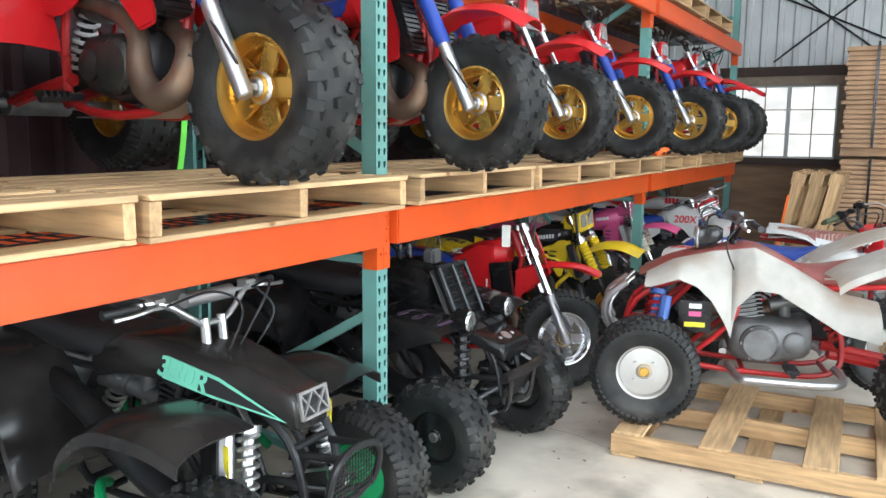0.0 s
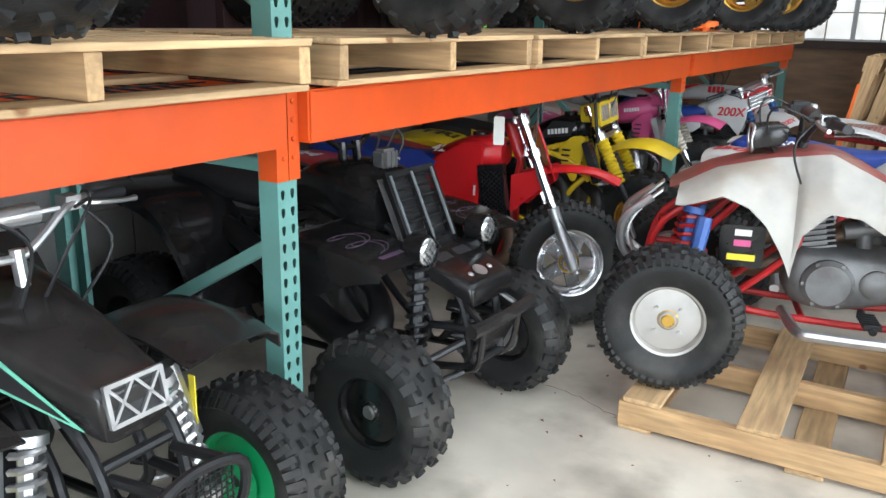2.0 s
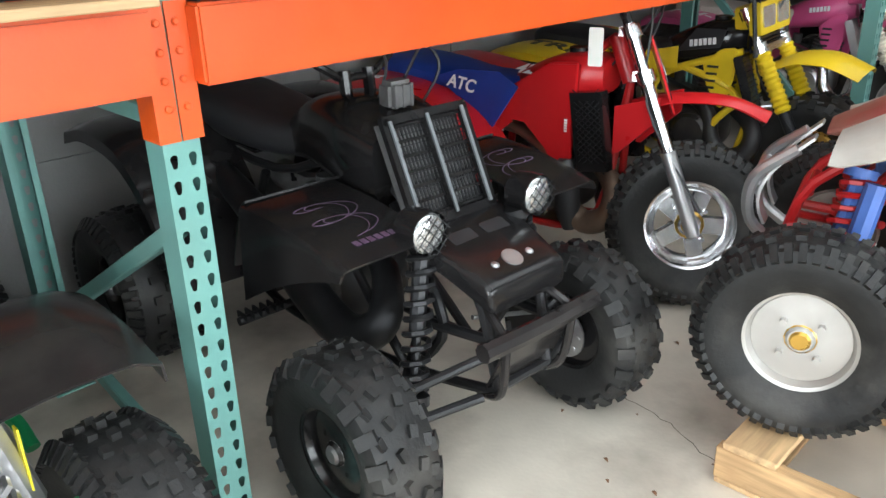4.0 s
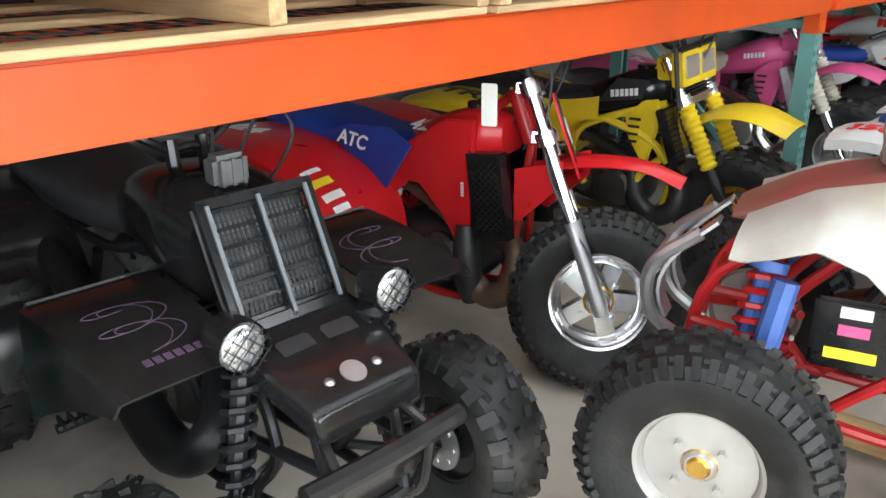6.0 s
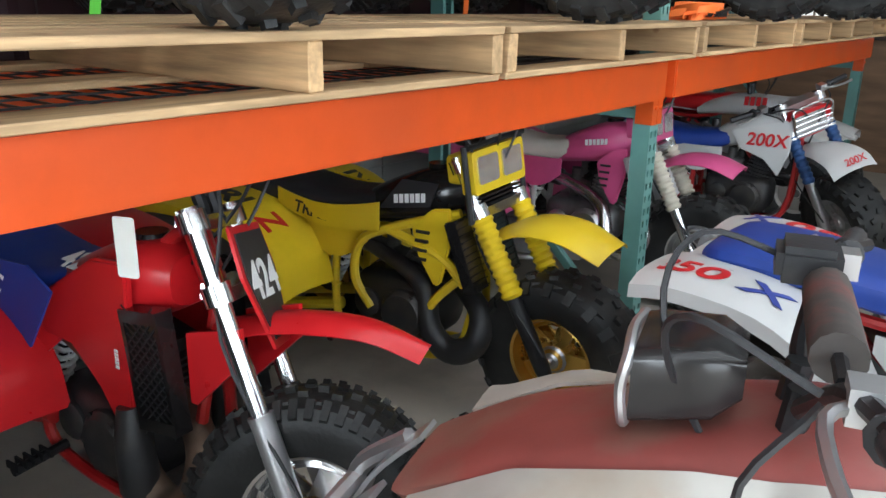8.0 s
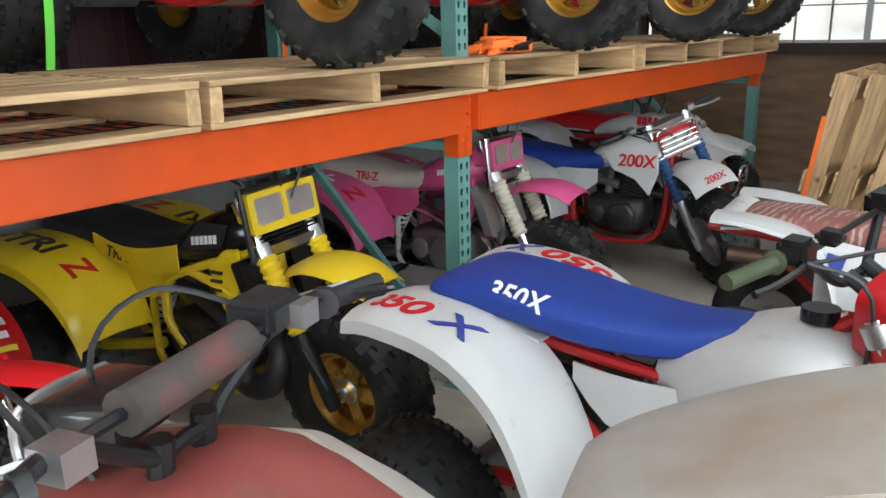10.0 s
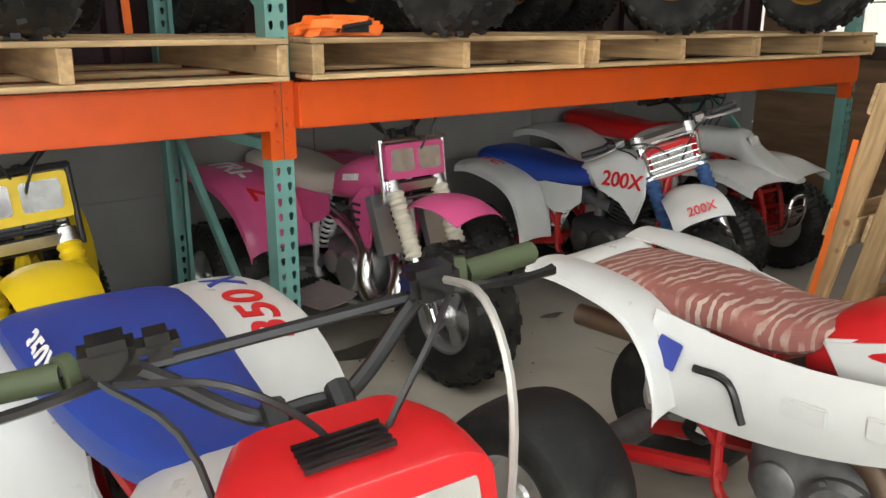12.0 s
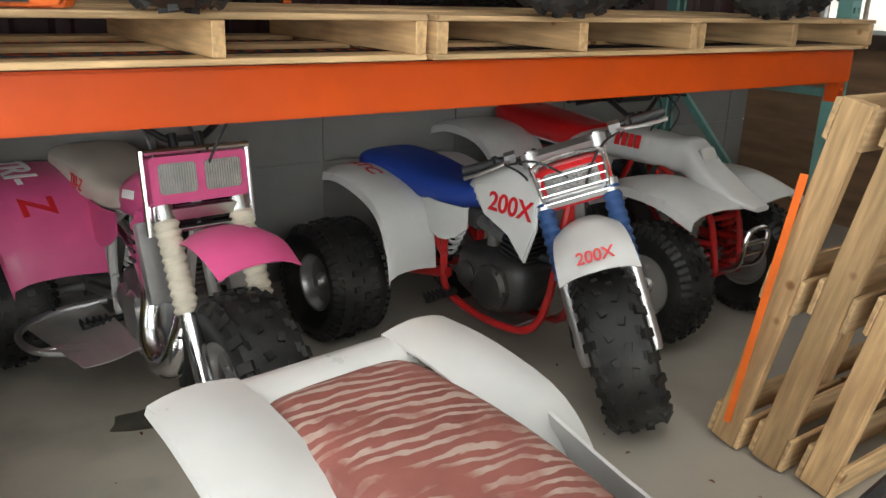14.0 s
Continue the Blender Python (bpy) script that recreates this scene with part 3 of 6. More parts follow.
def trike(m, label, P, group=""):
    t = thing("three_wheeler", m, label, "three-wheeler", group)
    R, rk = P.get("R", .29), radians(P.get("rake", 27))
    k = Vector((-math.sin(rk), 0, math.cos(rk)))
    A = Vector((0, 0, R))
    st = P.get("steer", 0)
    piv = A + k * .6 - Vector((.03, 0, 0))
    S = Matrix.Translation(piv) @ Matrix.Rotation(radians(st), 4, k) @ Matrix.Translation(-piv)
    body, frame_m, seat_m = P["body"], P["frame"], P["seat"]
    tankm = P.get("tank", body)

    def F(s, y=0, dx=0):
        return A + k * s + Vector((dx, y, 0))
    # wheels
    wheel(t, S @ Matrix.Translation(A), R, .205, P.get("rr", .165), P["rim"], P.get("tread", "dimple"), P.get("rimstyle", "holes"), P.get("rimlabel", ""), P.get("hub", ALU))
    for sd in (-1, 1):
        wheel(t, pose(-P.get("wb", 1.22), sd * .40, .255), .255, .27, .135, P.get("rear_rim", P["rim"]), P.get("rear_tread", "knobby"), "dish", "", P.get("hub", ALU))
    wb = P.get("wb", 1.22)
    bm = bmesh.new()
    tube(bm, [(-wb, -.42, .255), (-wb, .42, .255)], .019, 10)
    tube(bm, [(-wb, -.12, .255), (-wb, .12, .255)], .045, 12)
    part("rear_axle", bm, CAST, t, "", True)
    # fork
    for sd in (-1, 1):
        y = sd * .118
        bm = bmesh.new()
        tube(bm, [F(-.035, y), F(-.03, y), F(.0, y), F(.26, y), F(.28, y)], [.018, .024, .027, .027, .029], 14)
        leg = part("fork_leg", bm, P.get("leg", ALU), t, "", True, S)
        bm = bmesh.new()
        sty = P.get("fork", "chrome")
        if sty == "boot":
            bellows(bm, F(.25, y), F(.53, y), .034)
            part("fork_boot", bm, P["boot"], leg, "", True, S)
        elif sty == "sleeve":
            bellows(bm, F(.27, y), F(.56, y), .031, 9) if P.get("ribbed") else tube(bm, [F(.27, y), F(.3, y), F(.58, y)], [.031, .033, .031], 14)
            part("fork_boot", bm, P["boot"], leg, "", True, S)
        else:
            tube(bm, [F(.27, y), F(.56, y)], .0205, 14)
            part("stanchion", bm, CHROME, leg, "", True, S)
        bm = bmesh.new()
        tube(bm, [F(.53, y), F(.74, y)], .0205, 12)
        part("stanchion", bm, CHROME, leg, "", True, S)
    bm = bmesh.new()
    for s in (.55, .71):
        q = axes(F(s), (0, 1, 0), (1, 0, 0))
        box(bm, (0, -.01, 0), (.2, .07, .034), q)
        for sd in (-1, 1):
            tube(bm, [F(s - .022, sd * .118), F(s + .022, sd * .118)], .033, 12)
    tube(bm, [(0, -.13, R), (0, .13, R)], .013, 8)
    part("fork_clamp", bm, P.get("clamp", ALU), t, "", True, S)
    # handlebar
    hx, hz = F(.74).x - .02 + P.get("bar_dx", 0), F(.74).z + .03 + P.get("bar_dz", 0)
    L = [(hx - .09, .36, hz + .08), (hx - .035, .2, hz + .1), (hx - .01, .09, hz + .02), (hx, .05, hz), (hx, 0, hz)]
    line = bend(L, 4)
    line += [Vector((p.x, -p.y, p.z)) for p in line[-2::-1]]
    bm = bmesh.new()
    tube(bm, line, .011, 8)
    tube(bm, [(hx - .03, -.17, hz + .09), (hx - .03, .17, hz + .09)], .008, 6)
    for sd in (-1, 1):
        tube(bm, [F(.72, sd * .04), (hx, sd * .04, hz + .015)], .016, 8)
    part("handlebar", bm, P.get("bar", DARKM), t, "", True, S)
    lever_set(t, S, .25, hx - .05, hz + .095, P.get("lever", ALU), P.get("grip", BLACKV))
    if P.get("cross_pad"):
        bm = bmesh.new()
        tube(bm, [(hx - .03, -.12, hz + .09), (hx - .03, .12, hz + .09)], .03, 12)
        part("bar_pad", bm, P["cross_pad"], t, "", True, S)
    cables(t, S, [[(hx, .2, hz + .09), (hx + .12, .12, hz + .1), (hx + .12, .04, hz - .02), (hx + .02, 0, hz - .25)], [(hx, -.2, hz + .09), (hx + .14, -.1, hz + .12), (hx + .1, .0, hz), (hx - .05, .04, hz - .2)],
                  [(hx - .01, -.22, hz + .1), (hx + .09, -.14, hz + .02), (hx + .11, -.13, hz - .3), (.02, -.15, R + .06)]])
    if P.get("clutter"):
        for a, b, c, sx, sy, sz in ((hx - .03, -.2, hz + .11, .06, .06, .05), (hx + .01, -.15, hz + .13, .05, .045, .03), (hx - .03, .19, hz + .105, .055, .07, .045)):
            bm = bmesh.new()
            box(bm, (a, b, c), (sx, sy, sz))
            bmesh.ops.bevel(bm, geom=bm.edges[:], offset=.01, segments=2, affect="EDGES")
            part("switch_box", bm, BLACKP, t, "", True, S)
        tubes("pale_cable", [[(hx - .02, .2, hz + .11), (hx + .1, .2, hz + .12), (hx + .17, .19, hz + .02), (hx + .16, .17, hz - .2), (hx + .14, .15, hz - .4)]], .0055, SILVERR, t, "pale grey control cable", S, 6)
    # front fender
    fz = P.get("fender", [(-.25, 2 * R + .06), (-.08, 2 * R + .12), (.1, 2 * R + .11), (.25, 2 * R + .04)])
    bm = bmesh.new()
    fw = P.get("fender_w", (.085, .1, .075))

    def ff(u, v):
        p = along([(x, 0, z) for x, z in fz], u)
        w = along([(fw[0], 0, 0), (fw[1], 0, 0), (fw[2], 0, 0)], u).x
        e = 2 * v - 1
        return (p.x - .05 * e * e * max(0, u - .6), w * e, p.z - .035 * abs(e) ** 2.5)
    sheet(bm, ff, 16, 8, -.005)
    ffo = part("front_fender", bm, P.get("ffender", body), t, "", True, S)
    # headlight
    lamp = P.get("lamp")
    o = F(.655, 0, P.get("lamp_dx", .0))
    tilt = Vector((.97, 0, .12)).normalized()
    up = Vector((-.12, 0, .97))
    K = S @ axes(o + Vector((.0, 0, P.get("lamp_dz", 0))), (0, 1, 0), up)
    if lamp == "twin":
        bm = bmesh.new()
        plate(bm, rounded(.3, .14, .012), (0, 0, .05), (1, 0, 0), (0, 1, 0), .05)
        plate(bm, rounded(.2, .1, .02), (0, 0, 0), (1, 0, 0), (0, 1, 0), .09)
        h = part("headlight", bm, P["mask"], t, "", True, K)
        for sd in (-1, 1):
            bm = bmesh.new()
            plate(bm, rounded(.114, .09, .012), (sd * .07, .005, .056), (1, 0, 0), (0, 1, 0), .02)
            part("lens", bm, LENS, h, "clear ribbed lamp glass", True, K)
        bm = bmesh.new()
        for sd in (-1, 1):
            tube(bm, [(sd * .162, .09, .03), (sd * .162, -.16, .03)], .010, 8)
        tube(bm, [(-.162, .085, .045), (.162, .085, .045)], .010, 8)
        tube(bm, [(-.162, -.15, .03), (.162, -.15, .03)], .010, 8)
        part("headlight_guard", bm, P.get("guard", CHROME), h, "", True, K)
        bm = bmesh.new()
        for q in range(5):
            box(bm, (0, -.085 - .014 * q, .02), (.25, .006, .05))
        box(bm, (0, -.11, -.01), (.25, .08, .01))
        part("grille", bm, BLACKP, h, "", False, K)
    elif lamp == "big_twin":
        bm = bmesh.new()
        loft(bm, [(-.05, .02, .11, .07), (.02, .01, .14, .085), (.09, -.005, .15, .09), (.1, -.005, .145, .085)], 20, 5, 2)
        h = part("headlight", bm, P["mask"], t, "red twin headlight cowl", True, S @ Matrix.Translation(o + Vector((0, 0, .03))))
        for sd in (-1, 1):
            bm = bmesh.new()
            plate(bm, rounded(.112, .1, .012), (sd * .07, -.012, .124), (1, 0, 0), (0, 1, 0), .04)
            part("lens", bm, LENS, h, "clear ribbed lamp glass", True, S @ axes(o + Vector((-.02, 0, .03)), (0, 1, 0), (-.1, 0, 1)))
        bm = bmesh.new()
        for q in range(5):
            box(bm, (.02 + q * .012, 0, .096), (.005, .1, .006))
        part("vent", bm, BLACKP, h, "", False, S @ Matrix.Translation(o + Vector((0, 0, .03))))
    elif lamp == "caged":
        bm = bmesh.new()
        loft(bm, [(-.06, 0, .08, .06), (0, 0, .13, .075), (.05, 0, .135, .08)], 18, 5, 2)
        h = part("headlight", bm, P["mask"], t, "", True, S @ Matrix.Translation(o + Vector((0, 0, P.get("lamp_dz", 0)))))
        bm = bmesh.new()
        plate(bm, rounded(.19, .105, .012), (0, 0, .06), (1, 0, 0), (0, 1, 0), .02)
        part("lens", bm, LENS, h, "clear ribbed lamp glass", True, K)
        bm = bmesh.new()
        loop = [(-.1, -.13, .05), (-.12, .04, .085), (-.1, .1, .085), (.1, .1, .085), (.12, .04, .085), (.1, -.13, .05)]
        tube(bm, bend(loop, 4), .008, 8)
        for q in range(4):
            tube(bm, [(-.115, -.045 + q * .03, .085), (.115, -.045 + q * .03, .085)], .0025, 6)
        part("headlight_guard", bm, CHROME, h, "", True, K)
    elif lamp == "plate":
        bm = bmesh.new()
        out = [(-.1, .13), (.1, .13), (.115, .02), (.06, -.15), (-.06, -.15), (-.115, .02)]
        plate(bm, out, (0, 0, .03), (1, 0, 0), (0, 1, 0), .008)
        K2 = S @ axes(F(.56, 0, .035), (0, 1, 0), k)
        h = part("number_plate", bm, RED, t, "", False, K2)
        bm = bmesh.new()
        plate(bm, [(a * .87, b * .87) for a, b in out], (0, 0, .034), (1, 0, 0), (0, 1, 0), .003)
        part("plate_panel", bm, INKB, h, "", False, K2)
        lettering("424", (0, .0, .036), (1, 0, 0), (0, 1, 0), .12, INKW, h, K2)
    elif lamp == "small":
        bm = bmesh.new()
        loft(bm, [(-.06, 0, .06, .05), (0, 0, .085, .065), (.05, 0, .09, .07)], 16, 5, 2)
        h = part("headlight", bm, P["mask"], t, "", True, S @ Matrix.Translation(o))
        bm = bmesh.new()
        plate(bm, rounded(.135, .095, .012), (0, 0, .06), (1, 0, 0), (0, 1, 0), .02)
        part("lens", bm, LENS, h, "clear ribbed lamp glass", True, K)
    # frame
    hd, hb = (F(.72).x - .05, 0, F(.72).z - .02), (F(.55).x - .05, 0, F(.55).z - .02)
    bm = bmesh.new()
    tube(bm, [hb, hd], .03, 10)
    for sd in (-1, 1):
        for L in ([hd, (-.6, sd * .03, .74), (-.82, sd * .09, .62), (-.86, sd * .1, .36), (-.8, sd * .1, .24), (-.5, sd * .1, .21), (-.33, sd * .07, .3), hb],
                  [(-.75, sd * .09, .68), (-1.0, sd * .1, .7), (-1.38, sd * .1, .73)], [(-.85, sd * .1, .4), (-1.1, sd * .1, .62)]):
            tube(bm, bend(L, 4), .0155, 8)
    part("frame", bm, frame_m, t, "", True)
    bm = bmesh.new()
    for sd in (-1, 1):
        tube(bm, bend([(-.84, sd * .09, .33), (-1.0, sd * .1, .3), (-wb, sd * .1, .255)], 4), .024, 8)
    part("swingarm", bm, P.get("swing", frame_m), t, "", True)
    shock(t, (-.8, 0, .66), (-.98, 0, .34), DARKM, P.get("spring", INKW), .034)
    engine(t, -.58, .36, P.get("crank", BLKENG), P.get("barrel", BLKENG), P.get("cover", BLKENG), P.get("eng", 1.05))
    # exhaust
    pipe = P.get("pipe", "fat")
    bm = bmesh.new()
    if pipe == "fat":
        sdp = P.get("pipe_side", -1)
        L = [(-.5, 0, .5), (-.38, sdp * .02, .47), (-.27, sdp * .07, .4), (-.27, sdp * .11, .3), (-.36, sdp * .12, .26), (-.44, sdp * .12, .33), (-.5, sdp * .09, .48), (-.75, sdp * .07, .58), (-1.0, sdp * .09, .62), (-1.3, sdp * .1, .63)]
        pts = bend(L, 5)
        rs = [.02 + .026 * math.sin(min(1, i / (len(pts) - 1) * 1.25) * math.pi) ** .8 if i / (len(pts) - 1) < .78 else .03 for i in range(len(pts))]
        tube(bm, pts, rs, 14)
    else:
        L = [(-.48, 0, .5), (-.36, .05, .47), (-.38, .12, .42), (-.6, .13, .46), (-.85, .13, .55), (-1.3, .13, .6)]
        tube(bm, bend(L, 5), [.021] * 17 + [.038] * 9, 12)
    part("exhaust", bm, P.get("pipem", RUST), t, "", True)
    # radiator and shrouds
    if P.get("radiator", True) and not P.get("siderad"):
        for sd in (-1, 1):
            bm = bmesh.new()
            k3 = pose(-.3, sd * .125, .62, 0, -20, 0)
            box(bm, (0, 0, 0), (.035, .1, .25), k3)
            for q in range(11):
                box(bm, (.02, 0, -.115 + q * .023), (.008, .102, .004), k3)
                box(bm, (-.02 + .004 * q, sd * .05, 0), (.0025, .004, .24), k3)
            part("radiator", bm, P.get("radm", BLACKP), t)
    if P.get("siderad"):
        for sd in (-1, 1):
            k3 = pose(-.345, sd * .125, .615, 0, -8, 0)
            bm = bmesh.new()
            box(bm, (0, 0, 0), (.12, .03, .27), k3)
            for q in (-1, 1):
                box(bm, (0, 0, q * .13), (.13, .045, .03), k3)
                box(bm, (q * .06, 0, 0), (.012, .042, .27), k3)
            rd = part("radiator", bm, BLACKP, t)
            bm = bmesh.new()
            for q in range(-5, 6):
                for a in (40, -40):
                    box(bm, (0, sd * .018, q * .022), (.14, .003, .003), k3 @ pose(0, 0, q * .022, 0, a, 0) @ pose(0, 0, -q * .022))
            part("radiator_mesh", bm, DARKM, rd)
            bm = bmesh.new()
            plate(bm, [(0, .05), (.17, .1), (.17, .02), (.02, -.12), (-.0, -.12)], (-.275, sd * .09, .66), (1, 0, 0), (0, 0, 1), .012)
            part("frame_gusset", bm, body, t)
            bm = bmesh.new()
            tube(bm, [(-.44, sd * .135, .5), (-.43, sd * .14, .42), (-.42, sd * .14, .3), (-.41, sd * .13, .23)], [.03, .045, .05, .035], 14)
            part("exhaust_chamber", bm, BLKENG, t, "", True)
    # tank
    bm = bmesh.new()
    tk = P.get("tank_secs", [(-.76, .70, .08, .05), (-.7, .725, .11, .07), (-.54, .77, .125, .095), (-.42, .79, .11, .09), (-.34, .8, .07, .06)])
    tdz = P.get("seat_dz", 0) * .5
    tk = [(a, b + tdz, c, d) for a, b, c, d in tk]
    loft(bm, tk, 18, 2.8, 3)
    tank = part("tank", bm, tankm, t, "", True)
    bm = bmesh.new()
    tube(bm, [(-.48, 0, .86 + tdz), (-.48, 0, .89 + tdz)], .04, 14)
    part("fuel_cap", bm, BLACKP, tank, "", True)
    for sd in (-1, 1):
        bm = bmesh.new()
        sh = P.get("shroud", [(-.36, .84), (-.64, .76), (-.54, .6), (-.42, .46), (-.35, .48), (-.36, .7)])
        cen = Vector((sum(a for a, b in sh) / len(sh), 0, sum(b for a, b in sh) / len(sh)))
        yo = .14
        plate(bm, [((a - cen.x) * sd * -1, b - cen.z) for a, b in (sh if sd < 0 else sh)], (cen.x, sd * yo, cen.z), (-sd, 0, 0), (0, 0, 1), .022)
        bmesh.ops.bevel(bm, geom=bm.edges[:], offset=.007, segments=2, affect="EDGES")
        s1 = part("side_panel", bm, P.get("shroudm", body), t, "", False)
        if P.get("louvres"):
            bm = bmesh.new()
            for q in range(4):
                box(bm, (-.468 + q * .004, sd * .152, .585 + q * .032), (.05, .008, .010), None)
            part("louvre", bm, INKB, s1)
    # side cover under the seat
    dz0 = P.get("seat_dz", 0)
    for sd in (-1, 1):
        bm = bmesh.new()

        def fc(u, v):
            x = -.7 - .3 * u
            return (x, sd * (.12 + .02 * math.sin(u * math.pi)), .68 + dz0 - v * .15 * math.sin(math.pi * (.18 + .72 * u)))
        sheet(bm, fc, 6, 4, .006 * sd)
        part("side_cover", bm, P.get("sidec", body), t, "", True)
    # seat
    bm = bmesh.new()
    se = P.get("seat_secs", [(-1.42, .75, .13, .035), (-1.36, .75, .165, .055), (-1.15, .73, .165, .065), (-.9, .705, .14, .06), (-.72, .725, .12, .055), (-.6, .775, .1, .045), (-.55, .8, .07, .02)])
    dz = P.get("seat_dz", 0)
    se = [(a, b + dz, c, d) for a, b, c, d in se]
    loft(bm, se, 18, 3.2, 3)
    seat = part("seat", bm, seat_m, t, P.get("seatlabel", ""), True)
    # rear fenders
    rf = P.get("rf", [(-1.46, .71), (-1.34, .735), (-1.12, .715), (-.97, .64), (-.89, .53), (-.86, .42)])
    rf = [(a, b + dz * (1 if a < -1 else .4)) for a, b in rf]
    for sd in (-1, 1):
        rear_fender(t, sd, P.get("rfm", body), rf, P.get("rfy0", .12), P.get("rfw", .5), P.get("rflip", .04), y1b=P.get("rfwb", .42))
        ff_ = fender_at(sd, rf, P.get("rfy0", .12), P.get("rfw", .5), P.get("rflip", .04), P.get("rfwb", .42))
        for text, size, mt, u0, v0, shear in P.get("fwords", ()):
            fender_word(t, ff_, text, size, mt, u0 if sd < 0 else P.get("fmid", .84) - u0, v0, sd, 0, shear)
        for w, h, mt, u0, v0 in P.get("fstickers", ()):
            fender_sticker(t, ff_, w, h, mt, u0, v0, sd)
    bm = bmesh.new()

    def fd(u, v):
        return (rf[0][0] + .01 + .42 * u, P.get("deckw", .13) * (2 * v - 1), P.get("deckz", .7) + dz + .03 * math.sin(u * 3) - .04 * u)
    sheet(bm, fd, 6, 4, -.008)
    part("tail_deck", bm, P.get("rfm", body), t, "", True)
    # pegs and guards
    for sd in (-1, 1):
        bm = bmesh.new()
        tube(bm, [(-.78, sd * .1, .27), (-.78, sd * .25, .26)], .014, 8)
        for q in range(5):
            box(bm, (-.78, sd * (.16 + q * .022), .275), (.055, .006, .02))
        part("foot_peg", bm, P.get("peg", DARKM), t, "", False)
        if P.get("nerf"):
            tubes("nerf_bar", [[(-.55, sd * .12, .24), (-.62, sd * .3, .24), (-.72, sd * .42, .24), (-.9, sd * .43, .24), (-.98, sd * .3, .26), (-.95, sd * .11, .28)], [(-.66, sd * .12, .24), (-.7, sd * .4, .24)]], .013, P["nerf"], t)
    bm = bmesh.new()
    sheet(bm, lambda u, v: (-.36 - .46 * u, .1 * (2 * v - 1), .2 + .08 * max(0, .25 - u) / .25), 6, 3, .004)
    part("skid_plate", bm, ALU, t, "", True)
    if P.get("tailbar"):
        tubes("grab_bar", [[(-1.3, .16, .74), (-1.52, .2, .76), (-1.56, .1, .76), (-1.56, -.1, .76), (-1.52, -.2, .76), (-1.3, -.16, .74)]], .011, P["tailbar"], t)
    for q in P.get("words", ()):
        lettering(q[0], q[1], q[2], q[3], q[4], q[5], t, S if len(q) > 7 else None, q[6])
    for q in P.get("bars", ()):
        bars(*q, t)
    return t


def quad(m, label, P):
    t = thing("quad_bike", m, label, "quad bike")
    body, frame_m = P["body"], P["frame"]
    wy = P.get("wy", 0)
    st = radians(P.get("steer", 0))
    R, wb, tr = P.get("R", .265), P.get("wb", 1.2), P.get("track", .40)
    for sd in (-1, 1):
        wheel(t, Matrix.Translation((0, sd * tr + wy, R)) @ Matrix.Rotation(st, 4, "Z"), R, P.get("fw", .185), P.get("rr", .145), P["rim"], P.get("tread", "knobby"), P.get("rimstyle", "dish"), P.get("rimlabel", ""), P.get("hub", CAST))
        wheel(t, pose(-wb, sd * (tr + .01), .255), .255, .26, .13, P.get("rear_rim", P["rim"]), "knobby", "dish", "", P.get("hub", CAST))
        a = Matrix.Translation((0, sd * tr + wy, R)) @ Matrix.Rotation(st, 4, "Z")
        bm = bmesh.new()
        lathe(bm, [(.02, -.006), (.075, -.006), (.075, 0), (.02, 0)], a @ pose(0, -sd * .07, 0), 24, True)
        for q in range(8):
            an = q * math.pi / 4
            lathe(bm, [(0, -.004), (.008, -.004), (.008, .004), (0, .004)], a @ pose(.055 * math.cos(an), -sd * .075, .055 * math.sin(an)), 6)
        part("brake_disc", bm, P.get("disc", ALU), t, "", True)
        # arms and dampers
        for z0, z1, nm in ((.27, .22, "lower_arm"), (.38, .31, "upper_arm")):
            tubes(nm, [[(-.13, sd * .12, z0), (0, sd * (tr - .12), z1)], [(.1, sd * .12, z0), (0, sd * (tr - .12), z1)]], .0125, P.get("arm", frame_m), t)
        tubes("tie_rod", [[(-.12, sd * .06, .34), (-.08, sd * (tr - .13), .29)]], .007, ALU, t)
        shock(t, (-.06, sd * .16, P.get("shock_top", .62)), (0, sd * (tr - .15), .25), P.get("shock", DARKM), P.get("spring", DARKM), .033, "", None)
        if P.get("reservoir"):
            tubes("reservoir", [[(-.1, sd * .22, .6), (-.07, sd * .26, .4)]], .028, P["reservoir"], t)
    bm = bmesh.new()
    tube(bm, [(-wb, -tr, .255), (-wb, tr, .255)], .02, 10)
    part("rear_axle", bm, CAST, t, "", True)
    bm = bmesh.new()
    for sd in (-1, 1):
        for L in ([(.12, sd * .09, .3), (.05, sd * .1, .55), (-.2, sd * .08, .68), (-.45, sd * .06, .76), (-.8, sd * .1, .66), (-1.35, sd * .11, .7)],
                  [(.12, sd * .09, .28), (-.15, sd * .12, .24), (-.5, sd * .13, .21), (-.9, sd * .12, .22), (-.95, sd * .12, .4), (-.85, sd * .11, .64)],
                  [(-.15, sd * .12, .25), (-.05, sd * .11, .42), (-.25, sd * .09, .68)], [(-.12, sd * .12, .4), (.1, sd * .1, .42)], [(-.2, sd * .12, .24), (-.45, sd * .1, .5), (-.4, sd * .07, .74)]):
            tube(bm, bend(L, 4), .0145, 8)
    for x, z in ((.12, .29), (.06, .52), (-.5, .21), (-.9, .22)):
        tube(bm, [(x, -.1, z), (x, .1, z)], .013, 8)
    part("frame", bm, frame_m, t, "", True)
    bm = bmesh.new()
    for sd in (-1, 1):
        tube(bm, [(-.9, sd * .09, .32), (-wb, sd * .08, .255)], .026, 8)
    part("swingarm", bm, P.get("swing", frame_m), t, "", True)
    shock(t, (-.78, 0, .66), (-1.0, 0, .34), DARKM, P.get("spring", DARKM), .036)
